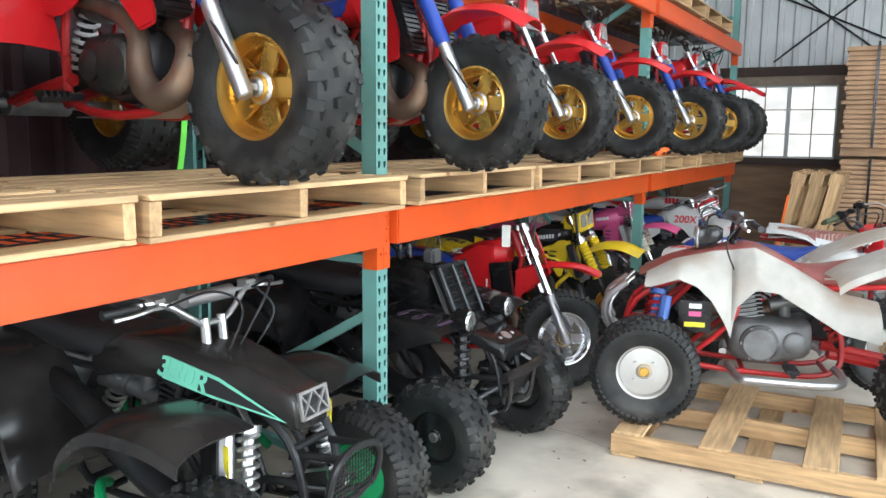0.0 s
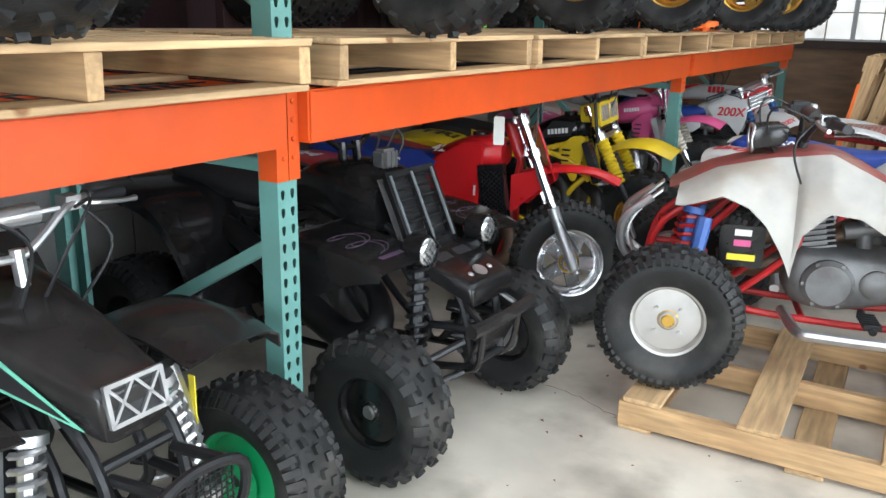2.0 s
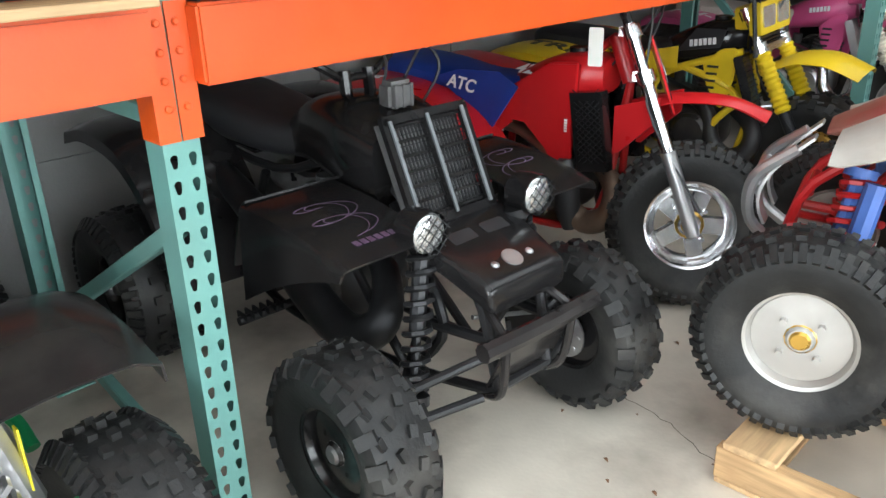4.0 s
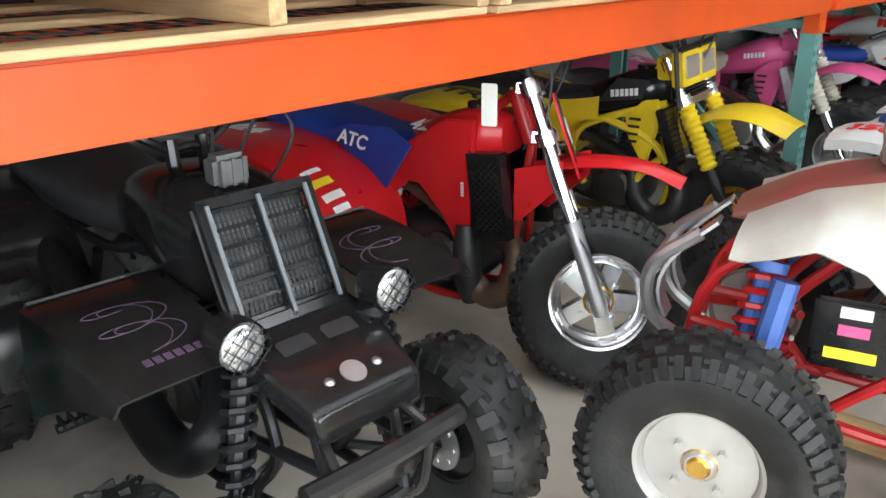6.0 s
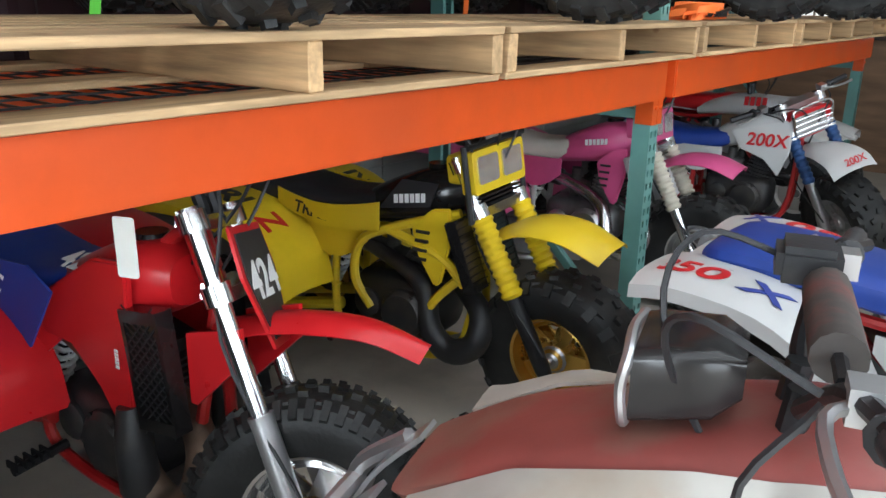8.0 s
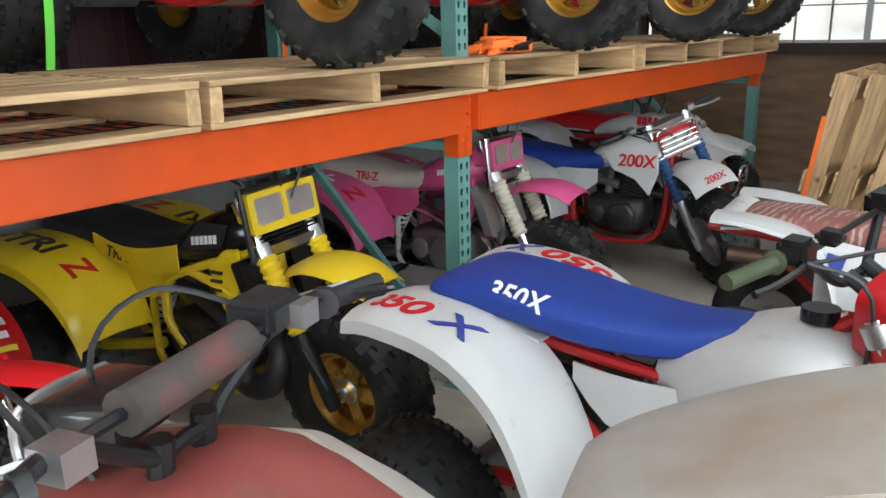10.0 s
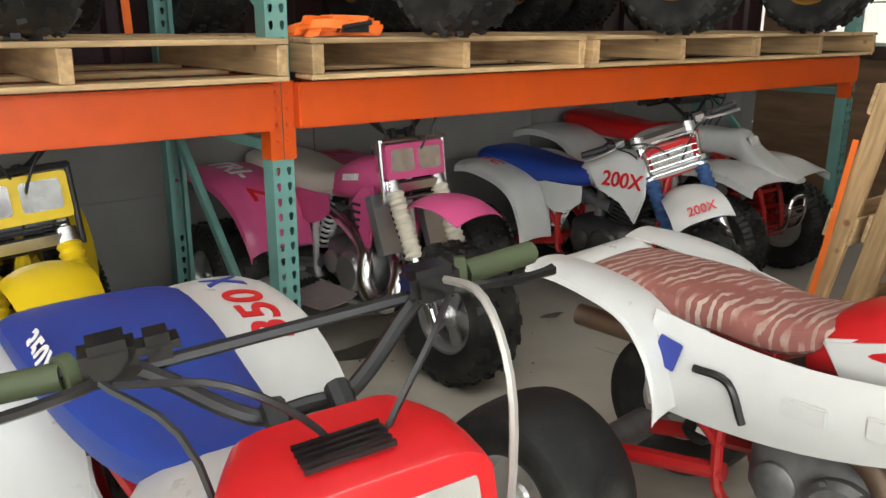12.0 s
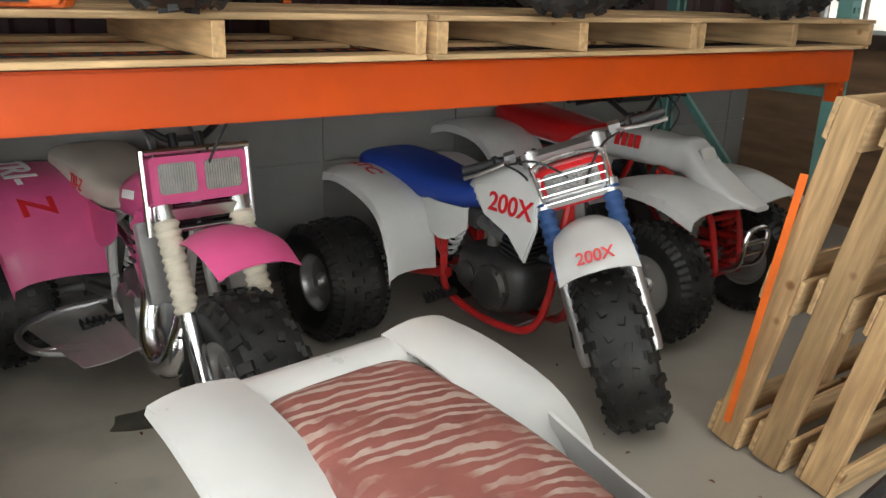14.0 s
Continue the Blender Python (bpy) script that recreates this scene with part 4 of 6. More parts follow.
    engine(t, -.6, .36, P.get("crank", BLKENG), P.get("barrel", BLKENG), P.get("cover", BLKENG), 1.12, P.get("twin", False))
    bm = bmesh.new()
    sp = P.get("pipe_side", -1)
    pts = bend([(-.5, sp * .05, .5), (-.32, sp * .08, .47), (-.22, sp * .17, .38), (-.32, sp * .21, .32), (-.5, sp * .21, .38), (-.8, sp * .2, .56), (-1.1, sp * .19, .66), (-1.35, sp * .18, .68)], 5)
    tube(bm, pts, [.024 + .032 * math.sin(i / (len(pts) - 1) * math.pi) for i in range(len(pts))], 14)
    part("exhaust", bm, P.get("pipem", DARKM), t, "", True)
    # seat, tank and fenders
    bm = bmesh.new()
    loft(bm, P.get("seat_secs", [(-1.36, .80, .13, .04), (-1.28, .8, .16, .065), (-1.0, .77, .16, .07), (-.75, .76, .13, .06), (-.62, .79, .1, .05), (-.56, .81, .07, .02)]), 18, 3.2, 3)
    part("seat", bm, P["seat"], t, P.get("seatlabel", ""), True)
    for sd in (-1, 1):
        rear_fender(t, sd, P.get("rfm", body), P.get("rf", [(-1.45, .74), (-1.3, .77), (-1.08, .74), (-.94, .62), (-.87, .46), (-.84, .32)]), .12, .48, .045, y1b=.44)
        if P.get("ff", 1) is None:
            continue
        rear_fender(t, sd, P.get("ffm", body), P.get("ff", [(-.42, .42), (-.36, .55), (-.22, .62), (0, .625), (.16, .60)]), P.get("ffy0", .14), P.get("ffw", .48), P.get("fflip", .05), name="front_fender")
    bm = bmesh.new()
    sheet(bm, lambda u, v: (-1.45 + .6 * u, .14 * (2 * v - 1), .735 - .03 * u), 4, 4, -.008)
    part("tail_deck", bm, P.get("rfm", body), t, "", True)
    bm = bmesh.new()
    loft(bm, P["hood"], 18, P.get("hoodp", 3.2), 3)
    hood = part("hood", bm, P.get("hoodm", body), t, P.get("hoodlabel", ""), True)
    # bars
    hx, hz = P.get("bar_at", (-.44, .98))
    B = Matrix.Translation((hx, 0, 0)) @ Matrix.Rotation(st * P.get("bar_turn", 1), 4, "Z") @ Matrix.Translation((-hx, 0, 0))
    line = bend([(hx - .09, .38, hz + .04), (hx - .03, .22, hz + .06), (hx, .1, hz - .01), (hx, .05, hz - .04), (hx, 0, hz - .04)], 4)
    line += [Vector((p.x, -p.y, p.z)) for p in line[-2::-1]]
    bm = bmesh.new()
    tube(bm, line, .011, 8)
    tube(bm, [(hx - .02, -.17, hz + .05), (hx - .02, .17, hz + .05)], .008, 6)
    for sd in (-1, 1):
        tube(bm, [(hx + .02, sd * .04, hz - .2), (hx, sd * .04, hz - .02)], .017, 8)
    tube(bm, [(hx + .03, 0, hz - .2), (hx + .16, 0, .5)], .018, 8)
    part("handlebar", bm, P.get("bar", ALU), t, "", True, B)
    lever_set(t, B, .27, hx - .05, hz + .052, P.get("lever", ALU), BLACKV)
    bm = bmesh.new()
    tube(bm, [(hx - .02, -.11, hz + .05), (hx - .02, .11, hz + .05)], P.get("pad_r", .026), 12)
    part("bar_pad", bm, P.get("pad", ALU), t, "", True, B)
    cables(t, B, [[(hx, .2, hz + .05), (hx + .12, .16, hz + .09), (hx + .14, .08, hz), (hx + .04, .03, hz - .2)], [(hx, -.2, hz + .05), (hx + .13, -.12, hz + .1), (hx + .16, -.02, hz + .02), (hx + .06, -.03, hz - .2)],
                  [(hx, .22, hz + .05), (hx + .06, .25, hz - .05), (hx - .02, .15, hz - .25)]])
    for sd in (-1, 1):
        bm = bmesh.new()
        tube(bm, [(-.7, sd * .12, .26), (-.7, sd * .34, .26)], .014, 8)
        for q in range(6):
            box(bm, (-.7, sd * (.2 + q * .025), .272), (.06, .006, .02))
        part("foot_peg", bm, DARKM, t)
        if P.get("nerf"):
            tubes("nerf_bar", [[(-.42, sd * .13, .24), (-.45, sd * .36, .24), (-.52, sd * .4, .24), (-.85, sd * .4, .24), (-.93, sd * .3, .25), (-.93, sd * .12, .25)]], .02, P["nerf"], t)
    return t, hood


# ---- setting ----
def slab(name, a, b, material, label="", kind="structure"):
    bm = bmesh.new()
    box2(bm, a, b)
    return tagged(part(name, bm, material), label or name.replace("_", " "), "", "", kind)


def ribbed(name, x0, x1, z0, z1, y, material, axis="x", pitch=.2, th=.03):
    """Ribbed steel siding as real folds."""
    bm = bmesh.new()
    n = int((x1 - x0) / pitch)
    prof = []
    for i in range(n + 1):
        s = x0 + i * pitch
        prof += [(s, 0), (s + pitch * .55, 0), (s + pitch * .65, th), (s + pitch * .9, th)]
    prof = [(min(a, x1), b) for a, b in prof]
    A = [bm.verts.new((a, y - b, z0) if axis == "x" else (y + b, a, z0)) for a, b in prof]
    B = [bm.verts.new((a, y - b, z1) if axis == "x" else (y + b, a, z1)) for a, b in prof]
    for i in range(len(prof) - 1):
        if (prof[i][0] - prof[i + 1][0]) ** 2 + (prof[i][1] - prof[i + 1][1]) ** 2 > 1e-8:
            bm.faces.new((A[i], A[i + 1], B[i + 1], B[i]))
    return tagged(part(name, bm, material), name.replace("_", " "), "", "", "structure")


XB, YE, XR, YS, ZC = -1.5, 8.9, 7.0, -7.5, 4.6
slab("floor", (XB - .2, YS - .2, -.1), (XR + .2, YE + .2, 0), CONC, "worn grey concrete floor with dark stains and painted light falloff")
wall_w = slab("wall_west", (XB - .2, YS, 0), (XB - .012, YE, 1.2), BLOCK, "grey concrete panel wall")
pw, ph = .81, .6
for i in range(int((YE - YS) / pw) + 1):
    for j in range(2):
        y0 = YS + i * pw
        bm = bmesh.new()
        box2(bm, (XB - .02, y0 + .004, j * ph + .003), (XB, min(YE, y0 + pw - .004), (j + 1) * ph - .003))
        part("panel", bm, BLOCK, wall_w)
slab("wall_west_backing", (XB - .2, YS, 1.2), (XB - .06, YE, ZC), MAROON, "dark backing of the siding")
ribbed("wall_west_siding", YS, YE, 1.2, ZC, XB - .055, MAROON, "y", .22)
WX0, WX1, WZ0, WZ1 = -1.05, 1.0, 1.25, 2.2
slab("wall_north", (XB, YE, 0), (XR, YE + .12, WZ0), PLY, "brown plywood lining below the window")
slab("wall_north_left", (XB, YE, WZ0), (WX0, YE + .12, WZ1), PLY)
slab("wall_north_right", (WX1, YE, WZ0), (XR, YE + .12, WZ1), SILL)
slab("wall_north_upper", (XB, YE + .035, WZ1), (XR, YE + .12, ZC), STEELW)
ribbed("wall_north_siding", XB, XR, WZ1 + .24, ZC, YE + .033, STEELW, "x", .2)
slab("header", (XB, YE - .06, WZ1 + .12), (XR, YE - .001, WZ1 + .24), DARKH, "dark timber header over the window")
slab("header_trim", (XB, YE - .03, WZ1 + .002), (XR, YE - .001, WZ1 + .118), SILL, "weathered timber trim")
slab("sill_trim", (WX0 - .1, YE - .08, WZ0 - .09), (WX1 + .1, YE - .001, WZ0 - .002), DARKH, "dark timber window sill")
win = tagged(thing("window_1", pose(0, YE + .04, 0), "wide window with pale frame and square panes", "window"), kind="structure")
n = 7
for i in range(n + 1):
    x = WX0 + (WX1 - WX0) * i / n
    w = .05 if i in (0, n, 5) else .012
    bm = bmesh.new()
    box2(bm, (x - w / 2, -.02, WZ0), (x + w / 2, .02, WZ1))
    part("window_frame" if w > .02 else "glazing_bar", bm, STEELW if w > .02 else SILL, win)
for j in range(4):
    z = WZ0 + (WZ1 - WZ0) * j / 3
    w = .05 if j in (0, 3) else .012
    bm = bmesh.new()
    box2(bm, (WX0, -.016, z - w / 2), (WX1, .016, z + w / 2))
    part("window_frame" if w > .02 else "glazing_bar", bm, STEELW if w > .02 else SILL, win)
for i in range(n):
    for j in range(3):
        bm = bmesh.new()
        box2(bm, (WX0 + (WX1 - WX0) * i / n + .008, -.003, WZ0 + (WZ1 - WZ0) * j / 3 + .008), (WX0 + (WX1 - WX0) * (i + 1) / n - .008, .003, WZ0 + (WZ1 - WZ0) * (j + 1) / 3 - .008))
        part("pane", bm, GLASS, win).visible_shadow = False
slab("wall_east", (XR, YS, 0), (XR + .15, YE, ZC), STEELW)
slab("wall_south", (XB, YS - .15, 0), (XR, YS, ZC), STEELW)
slab("ceiling", (XB - .2, YS - .15, ZC), (XR + .15, YE + .12, ZC + .1), STEELW)
# pale ground and backdrop outside the window; both glow to stand for daylight
OUT = mat("glowing_outside", (0.62, 0.6, 0.56), .9, var=.3, scale=2.5)
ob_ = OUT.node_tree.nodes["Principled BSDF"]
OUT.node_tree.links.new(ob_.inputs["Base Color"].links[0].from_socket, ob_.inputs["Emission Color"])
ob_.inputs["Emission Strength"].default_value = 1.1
slab("ground", (-30, YE + .3, -.3), (30, 40, -.12), OUT, "glowing pale ground outside")
slab("backdrop", (-30, 14, -.3), (30, 14.3, 7), OUT, "glowing pale backdrop outside the window")
# roof bracing against the end wall
brace = thing("wall_bracing", pose(0, 0, 0), "thin crossed steel rods on the end wall", "bracing", kind="structure")
for a, b in (((.2, YE - .02, 2.5), (2.6, YE - .02, 4.4)), ((.1, YE - .02, 3.4), (2.0, YE - .02, 2.5)), ((-.8, YE - .02, 4.3), (1.4, YE - .02, 2.6))):
    tubes("rod", [[a, b]], .012, DARKM, brace)

# ---- pallet rack ----
POSTS = (-3.72, 0.0, 3.72, 7.44)
BT, BB = 1.23, 1.085
rack = thing("pallet_rack", pose(0, 0, 0), "teal and orange steel pallet rack standing on concrete floor", "pallet rack")


def slotted_mesh(h):
    """An upright: a folded channel whose face is pierced by two rows of teardrop slots."""
    bm = bmesh.new()
    W, pit = .076, .0508
    rnd = []
    for cy in (-.019, .019):
        rnd.append([(cy + .0085 * math.cos(a), .031 + .0085 * math.sin(a)) for a in [radians(q) for q in (-30, 10, 50, 90, 130, 170, 210)]] + [(cy - .0045, .0135), (cy, .0115), (cy + .0045, .0135)])
    cell = bmesh.new()
    o = [cell.verts.new((0, y, z)) for y, z in ((-W / 2, 0), (W / 2, 0), (W / 2, pit), (-W / 2, pit))]
    E = [cell.edges.new((o[i], o[(i + 1) % 4])) for i in range(4)]
    for R_ in rnd:
        v = [cell.verts.new((0, y, z)) for y, z in R_]
        E += [cell.edges.new((v[i], v[(i + 1) % len(v)])) for i in range(len(v))]
    bmesh.ops.triangle_fill(cell, edges=E, use_beauty=True)
    cell.verts.index_update()
    V = [tuple(v.co) for v in cell.verts]
    Fc = [[v.index for v in f.verts] for f in cell.faces]
    cell.free()
    verts, faces = [], []
    for i in range(int(h / pit)):
        b = len(verts)
        verts += [(x, y, z + i * pit) for x, y, z in V]
        faces += [[b + q for q in f] for f in Fc]
    H = int(h / pit) * pit

    def wall(pts):
        b = len(verts)
        for y, x in pts:
            verts.extend([(x, y, 0), (x, y, H)])
        for q in range(len(pts) - 1):
            faces.append([b + 2 * q, b + 2 * q + 2, b + 2 * q + 3, b + 2 * q + 1])
    wall([(-W / 2, 0), (-W / 2, -.07), (-.02, -.07), (-.02, -.066), (-W / 2 + .003, -.066), (-W / 2 + .003, -.003), (W / 2 - .003, -.003)][:6])
    wall([(W / 2, 0), (W / 2, -.07), (.02, -.07), (.02, -.066), (W / 2 - .003, -.066), (W / 2 - .003, -.003)])
    me = bpy.data.meshes.new("upright")
    me.from_pydata(verts, [], faces)
    me.materials.append(TEAL)
    bm.free()
    return me


UP = slotted_mesh(3.5)
for py in POSTS:
    for px, rz in ((0, 0), (-1.07, 180)):
        u = new("upright", UP)
        u.parent = rack
        u.matrix_local = pose(px, py, 0.006, 0, 0, rz)
        bm = bmesh.new()
        box2(bm, (px - .09 if rz == 0 else px - .02, py - .06, 0), (px + .02 if rz == 0 else px + .09, py + .06, .006))
        part("foot_plate", bm, TEAL, rack)
    diag = (((-1.0, 1.0), (-.09, .12)),) if py > 3 else (((-.07, .79), (-1.0, .26)), ((-1.0, .22), (-.07, .06)))
    for a, b in diag + (((-.07, 1.02), (-1.0, 1.02)), ((-.07, 1.45), (-1.0, 2.0)), ((-1.0, 2.05), (-.07, 2.6)), ((-.07, 2.9), (-1.0, 2.9))):
        bm = bmesh.new()
        p, q = Vector((a[0], py, a[1])), Vector((b[0], py, b[1]))
        k = axes((p + q) / 2, q - p, (0, 1, 0))
        L = (q - p).length
        box(bm, (0, 0, 0), (L, .03, .04), k)
        bmesh.ops.bevel(bm, geom=bm.edges[:], offset=.004, segments=1, affect="EDGES")
        part("brace", bm, TEAL, rack)
for a, b in zip(POSTS, POSTS[1:]):
    for zt in (BT, 2.60):
        for px in (.0, -1.12):
            bm = bmesh.new()
            box2(bm, (px, a + .042, zt - .145), (px + .05, b - .042, zt))
            bmesh.ops.bevel(bm, geom=bm.edges[:], offset=.006, segments=2, affect="EDGES")
            part("beam", bm, ORANGE, rack, "", True)
            for yy, sd in ((a, 1), (b, -1)):
                bm = bmesh.new()
                xf = .004 if px == 0 else -1.07 - .004
                fx = 1 if px == 0 else -1
                ya = yy + sd * .002
                box2(bm, (xf, ya, zt - .245), (xf + fx * .004, yy + sd * .045, zt + .005))
                box2(bm, (xf - fx * .065, yy + sd * .0405, zt - .245), (xf + fx * .003, yy + sd * .0445, zt + .004))
                c = part("connector", bm, ORANGE, rack)
                bm = bmesh.new()
                for q in range(4):
                    lathe(bm, [(.0075, 0), (.0075, .005), (.005, .007), (0, .007)], pose(xf + fx * .004, yy + sd * .019, zt - .03 - q * .0508, 0, 0, -90 * fx), 8)
                part("rivet", bm, ORANGE, c)
    # wire decking on the beams
    for zt in (BT, 2.60):
        bm = bmesh.new()
        for i in range(int((b - a - .1) / .06)):
            y = a + .06 + i * .06
            box2(bm, (-1.07, y - .0025, zt + .001), (.03, y + .0025, zt + .006))
        for i in range(10):
            x = -1.05 + i * .115
            box2(bm, (x - .0025, a + .05, zt + .0065), (x + .0025, b - .05, zt + .011))
        tagged(part("wire_deck", bm, DARKM, rack, "dark welded wire mesh deck"), kind="stuff")


def pallet(m, label, group="", w=1.215, d=1.02, xs=None, bw=.09, seed=0):
    p = thing("pallet", m, label, "pallet", group)
    rnd = random.Random(seed)

    def piece(name, a, b, j=.004):
        bm = bmesh.new()
        box2(bm, a, b)
        for v in bm.verts:
            v.co += Vector((rnd.uniform(-j, j), rnd.uniform(-j, j), rnd.uniform(-.001, .001)))
        bmesh.ops.bevel(bm, geom=bm.edges[:], offset=.0025, segments=1, affect="EDGES")
        part(name, bm, WOODX if name == "stringer" else WOOD, p)
    for y in (.021, w / 2, w - .021):
        piece("stringer", (-d + .004, y - .019, .017), (-.004, y + .019, .107), .002)
    xs = xs or [-.07] + [-.045 - i * (d - .09) / 6 for i in range(1, 7)]
    for i, x in enumerate(xs):
        h = .07 if i == 0 and bw < .1 else bw / 2
        piece("deck_board", (x - h, 0, .108), (x + h, w, .125))
    for x in (-.07, -d / 2, -d + .07):
        piece("bottom_board", (x - .06, 0, 0), (x + .06, w, .016))
    return p


for i, (y, w) in enumerate(((-2.5, 1.2), (-1.27, 1.2), (.065, 1.135), (1.215, 1.2), (2.445, 1.235), (3.765, 1.205), (4.985, 1.14), (6.145, 1.2))):
    pallet(pose(.155 + .012 * math.sin(i * 2.3), y, BT + .012), "pale softwood pallet lying on rack beams", "pallets on the rack", w, seed=i)
TOPZ = BT + .012 + .125

# ---- things on the upper level ----
blue_fork = dict(body=RED, frame=REDF, seat=BLUE, rim=GOLD, rimlabel="gold wheel with five spokes", R=.285, rr=.165, fork="sleeve", boot=BLUEP, lamp="small", mask=RED, tread="dimple", crank=BLKENG, pipem=RUST)
UPY = (-.80, .44, 1.74, 2.98, 4.25, 5.40, 6.49)
first = trike(pose(.15, UPY[0], TOPZ, 0, 0, -3), "red three-wheeler with gold wheels standing on pallets", blue_fork, "red three-wheelers on the rack")
third = trike(pose(.1, UPY[2], TOPZ, 0, 0, -4), "red three-wheeler with gold wheels and bare metal fork on pallets", dict(blue_fork, fork="chrome"), "red three-wheelers on the rack")
for i, (y, h) in enumerate(zip(UPY, (-3, -6, -4, 2, -2, 4, 0))):
    if i not in (0, 2):
        copy_thing(first, pose((.15, .22, .1, .12, .22, .25, .22)[i], y, TOPZ, 0, 0, h))
copy_thing(first, pose(.08, -2.2, TOPZ, 0, 0, -2))
for y, x in ((-1.15, -.78), (-.3, -.8), (1.95, -.8), (2.55, -.83)):
    s = thing("tie_strap", pose(x, y, TOPZ), "lime green tie-down strap hanging from a three-wheeler to pallet", "strap", "lime straps")
    bm = bmesh.new()
    sheet(bm, lambda u, v: (.02 * math.sin(u * 3), .03 * (v - .5) + .03 * u, .003 + .4 * u), 8, 1, .003)
    part("webbing", bm, LIME, s)
for y, x in ((4.95, -.75), (3.5, -.75)):
    s = thing("tie_strap", pose(x, y, TOPZ), "orange tie-down strap hanging from a three-wheeler to pallet", "strap", "orange straps")
    bm = bmesh.new()
    sheet(bm, lambda u, v: (.02 * math.sin(u * 3), .03 * (v - .5) - .03 * u, .003 + .4 * u), 8, 1, .003)
    part("webbing", bm, ORSTRAP, s)
# bunched ratchet strap
rs = thing("ratchet_strap", pose(.05, 3.9, TOPZ), "bunched orange ratchet strap lying on a pallet", "strap")
rnd = random.Random(5)
for i in range(9):
    bm = bmesh.new()
    L = [(rnd.uniform(-.09, .08), rnd.uniform(-.15, .15), rnd.uniform(.008, .055)) for _ in range(5)]
    sheet(bm, lambda u, v: tuple(along(L, u) + Vector((.0, .03 * (v - .5) * .4, .032 * (v - .5) * .8))), 22, 1, .0025)
    for v in bm.verts:
        v.co.z = max(v.co.z, .002)
    part("webbing", bm, ORSTRAP, rs, "", True)
bm = bmesh.new()
box(bm, (.07, .02, .025), (.05, .09, .02))
tube(bm, [(.1, -.03, .03), (.1, .07, .045)], .008, 8)
part("ratchet", bm, DARKM, rs)
# pallets on the top level
for y in (4.0, 5.3):
    pallet(pose(.1, y, 2.612), "pale pallet lying on the top rack beams", "pallets on the top level", seed=40 + int(y))

# ---- three-wheelers under the rack ----
red = trike(pose(.06, 1.86, 0, 0, 0, 5), "red three-wheeler with blue seat and number plate on concrete floor",
            dict(body=RED, frame=REDF, seat=BLUE, seatlabel="blue vinyl seat with white lettering", rim=CHROME, R=.297, rr=.172, steer=30, rake=23, fork="chrome", lamp="plate", hub=GOLD, tread="knobby", clamp=CHROME,
                 fender=[(-.25, .72), (-.08, .757), (.09, .755), (.23, .71)], fender_w=(.06, .075, .03), siderad=True, shroud=[(-.40, .86), (-.52, .85), (-.74, .72), (-.75, .61), (-.63, .62), (-.53, .53), (-.46, .40), (-.425, .40), (-.42, .62)], rf=[(-1.46, .71), (-1.34, .735), (-1.10, .715), (-.89, .655), (-.75, .55), (-.71, .41)], pipem=RUST, rfwb=.47,
                 words=[("ATC", (-.91, -.178, .735), (1, 0, -.12), (.12, .25, 1), .07, INKW, .1), ("424", (-.64, -.09, .805), (1, 0, 0), (0, .9, .4), .085, INKW, .1), ], fwords=[("424", .1, INKW, .22, .5, .1)], fstickers=[(.07, .02, INKW, .60, .7), (.075, .032, INKY, .66, .7), (.075, .032, PAPER, .73, .7), (.06, .028, INKW, .79, .7), (.08, .022, INKY, .85, .7)]))
bm = bmesh.new()
plate(bm, [(-.24, .05), (-.12, .09), (.08, .1), (.17, .05), (.05, -.12)], (-.81, -.172, .70), (1, 0, 0), (0, 0, 1), .006)
part("seat_side", bm, BLUE, red)
bm = bmesh.new()
plate(bm, rounded(.05, .13, .006), (0, 0, 0), (1, 0, 0), (0, 1, 0), .002)
part("price_tag", bm, PAPER, red, "blank paper tag on a string", False, axes((-.3, -.2, .93), (1, .3, 0), (.05, 0, 1)))
bars((-.435, -.157, .63), (0, 0, 1), (-1, 0, 0), .05, .012, 5, INKW, red)

yel = trike(pose(.045, 3.01, 0, 0, 0, 8), "yellow three-wheeler with twin headlights and gold wheels on concrete floor",
            dict(shroud=[(-.36, .77), (-.43, .76), (-.51, .69), (-.49, .6), (-.42, .49), (-.395, .5), (-.36, .64)], tank=BLACKP, body=YELLOW, frame=YELLOW, seat=BLACKV, rim=GOLD, R=.29, rr=.165, steer=-8, lamp_dz=.03, fork="boot", boot=YELLOW, leg=DARKM, lamp="twin", mask=YELLOW, guard=DARKM, fwords=[("TRI", .14, INKB, .32, .5, 0), ("Z", .14, INKR, .57, .5, 0)], louvres=True, tread="dimple", clamp=CHROME,
                 fender=[(-.22, .7), (-.1, .755), (.04, .76), (.19, .71)], fender_w=(.09, .115, .10), pipem=BLKENG, bar=DARKM,
                 words=[("TRI-Z", (-.9, -.19, .70), (1, 0, -.12), (0, .1, 1), .06, INKB, .1)]))
for sd in (-1, 1):
    bm = bmesh.new()
    sheet(bm, lambda u, v: (-.62 - .44 * u, sd * (.165 + .022 * math.sin(u * 3.1)), .765 - .03 * math.sin(u * 3.1) - v * (.10 - .04 * u)), 10, 4, .006 * sd)
    part("seat_panel", bm, YELLOW, yel, "", True)
bars((-.52, -.135, .785), (1, 0, .15), (0, .2, 1), .13, .03, 6, INKW, yel)
bm = bmesh.new()
plate(bm, [(-.1, -.05), (.1, -.02), (.12, .06), (-.02, .06)], (-.54, -.131, .785), (1, 0, 0), (0, .25, 1), .004)
part("tank_decal", bm, INKB, yel)
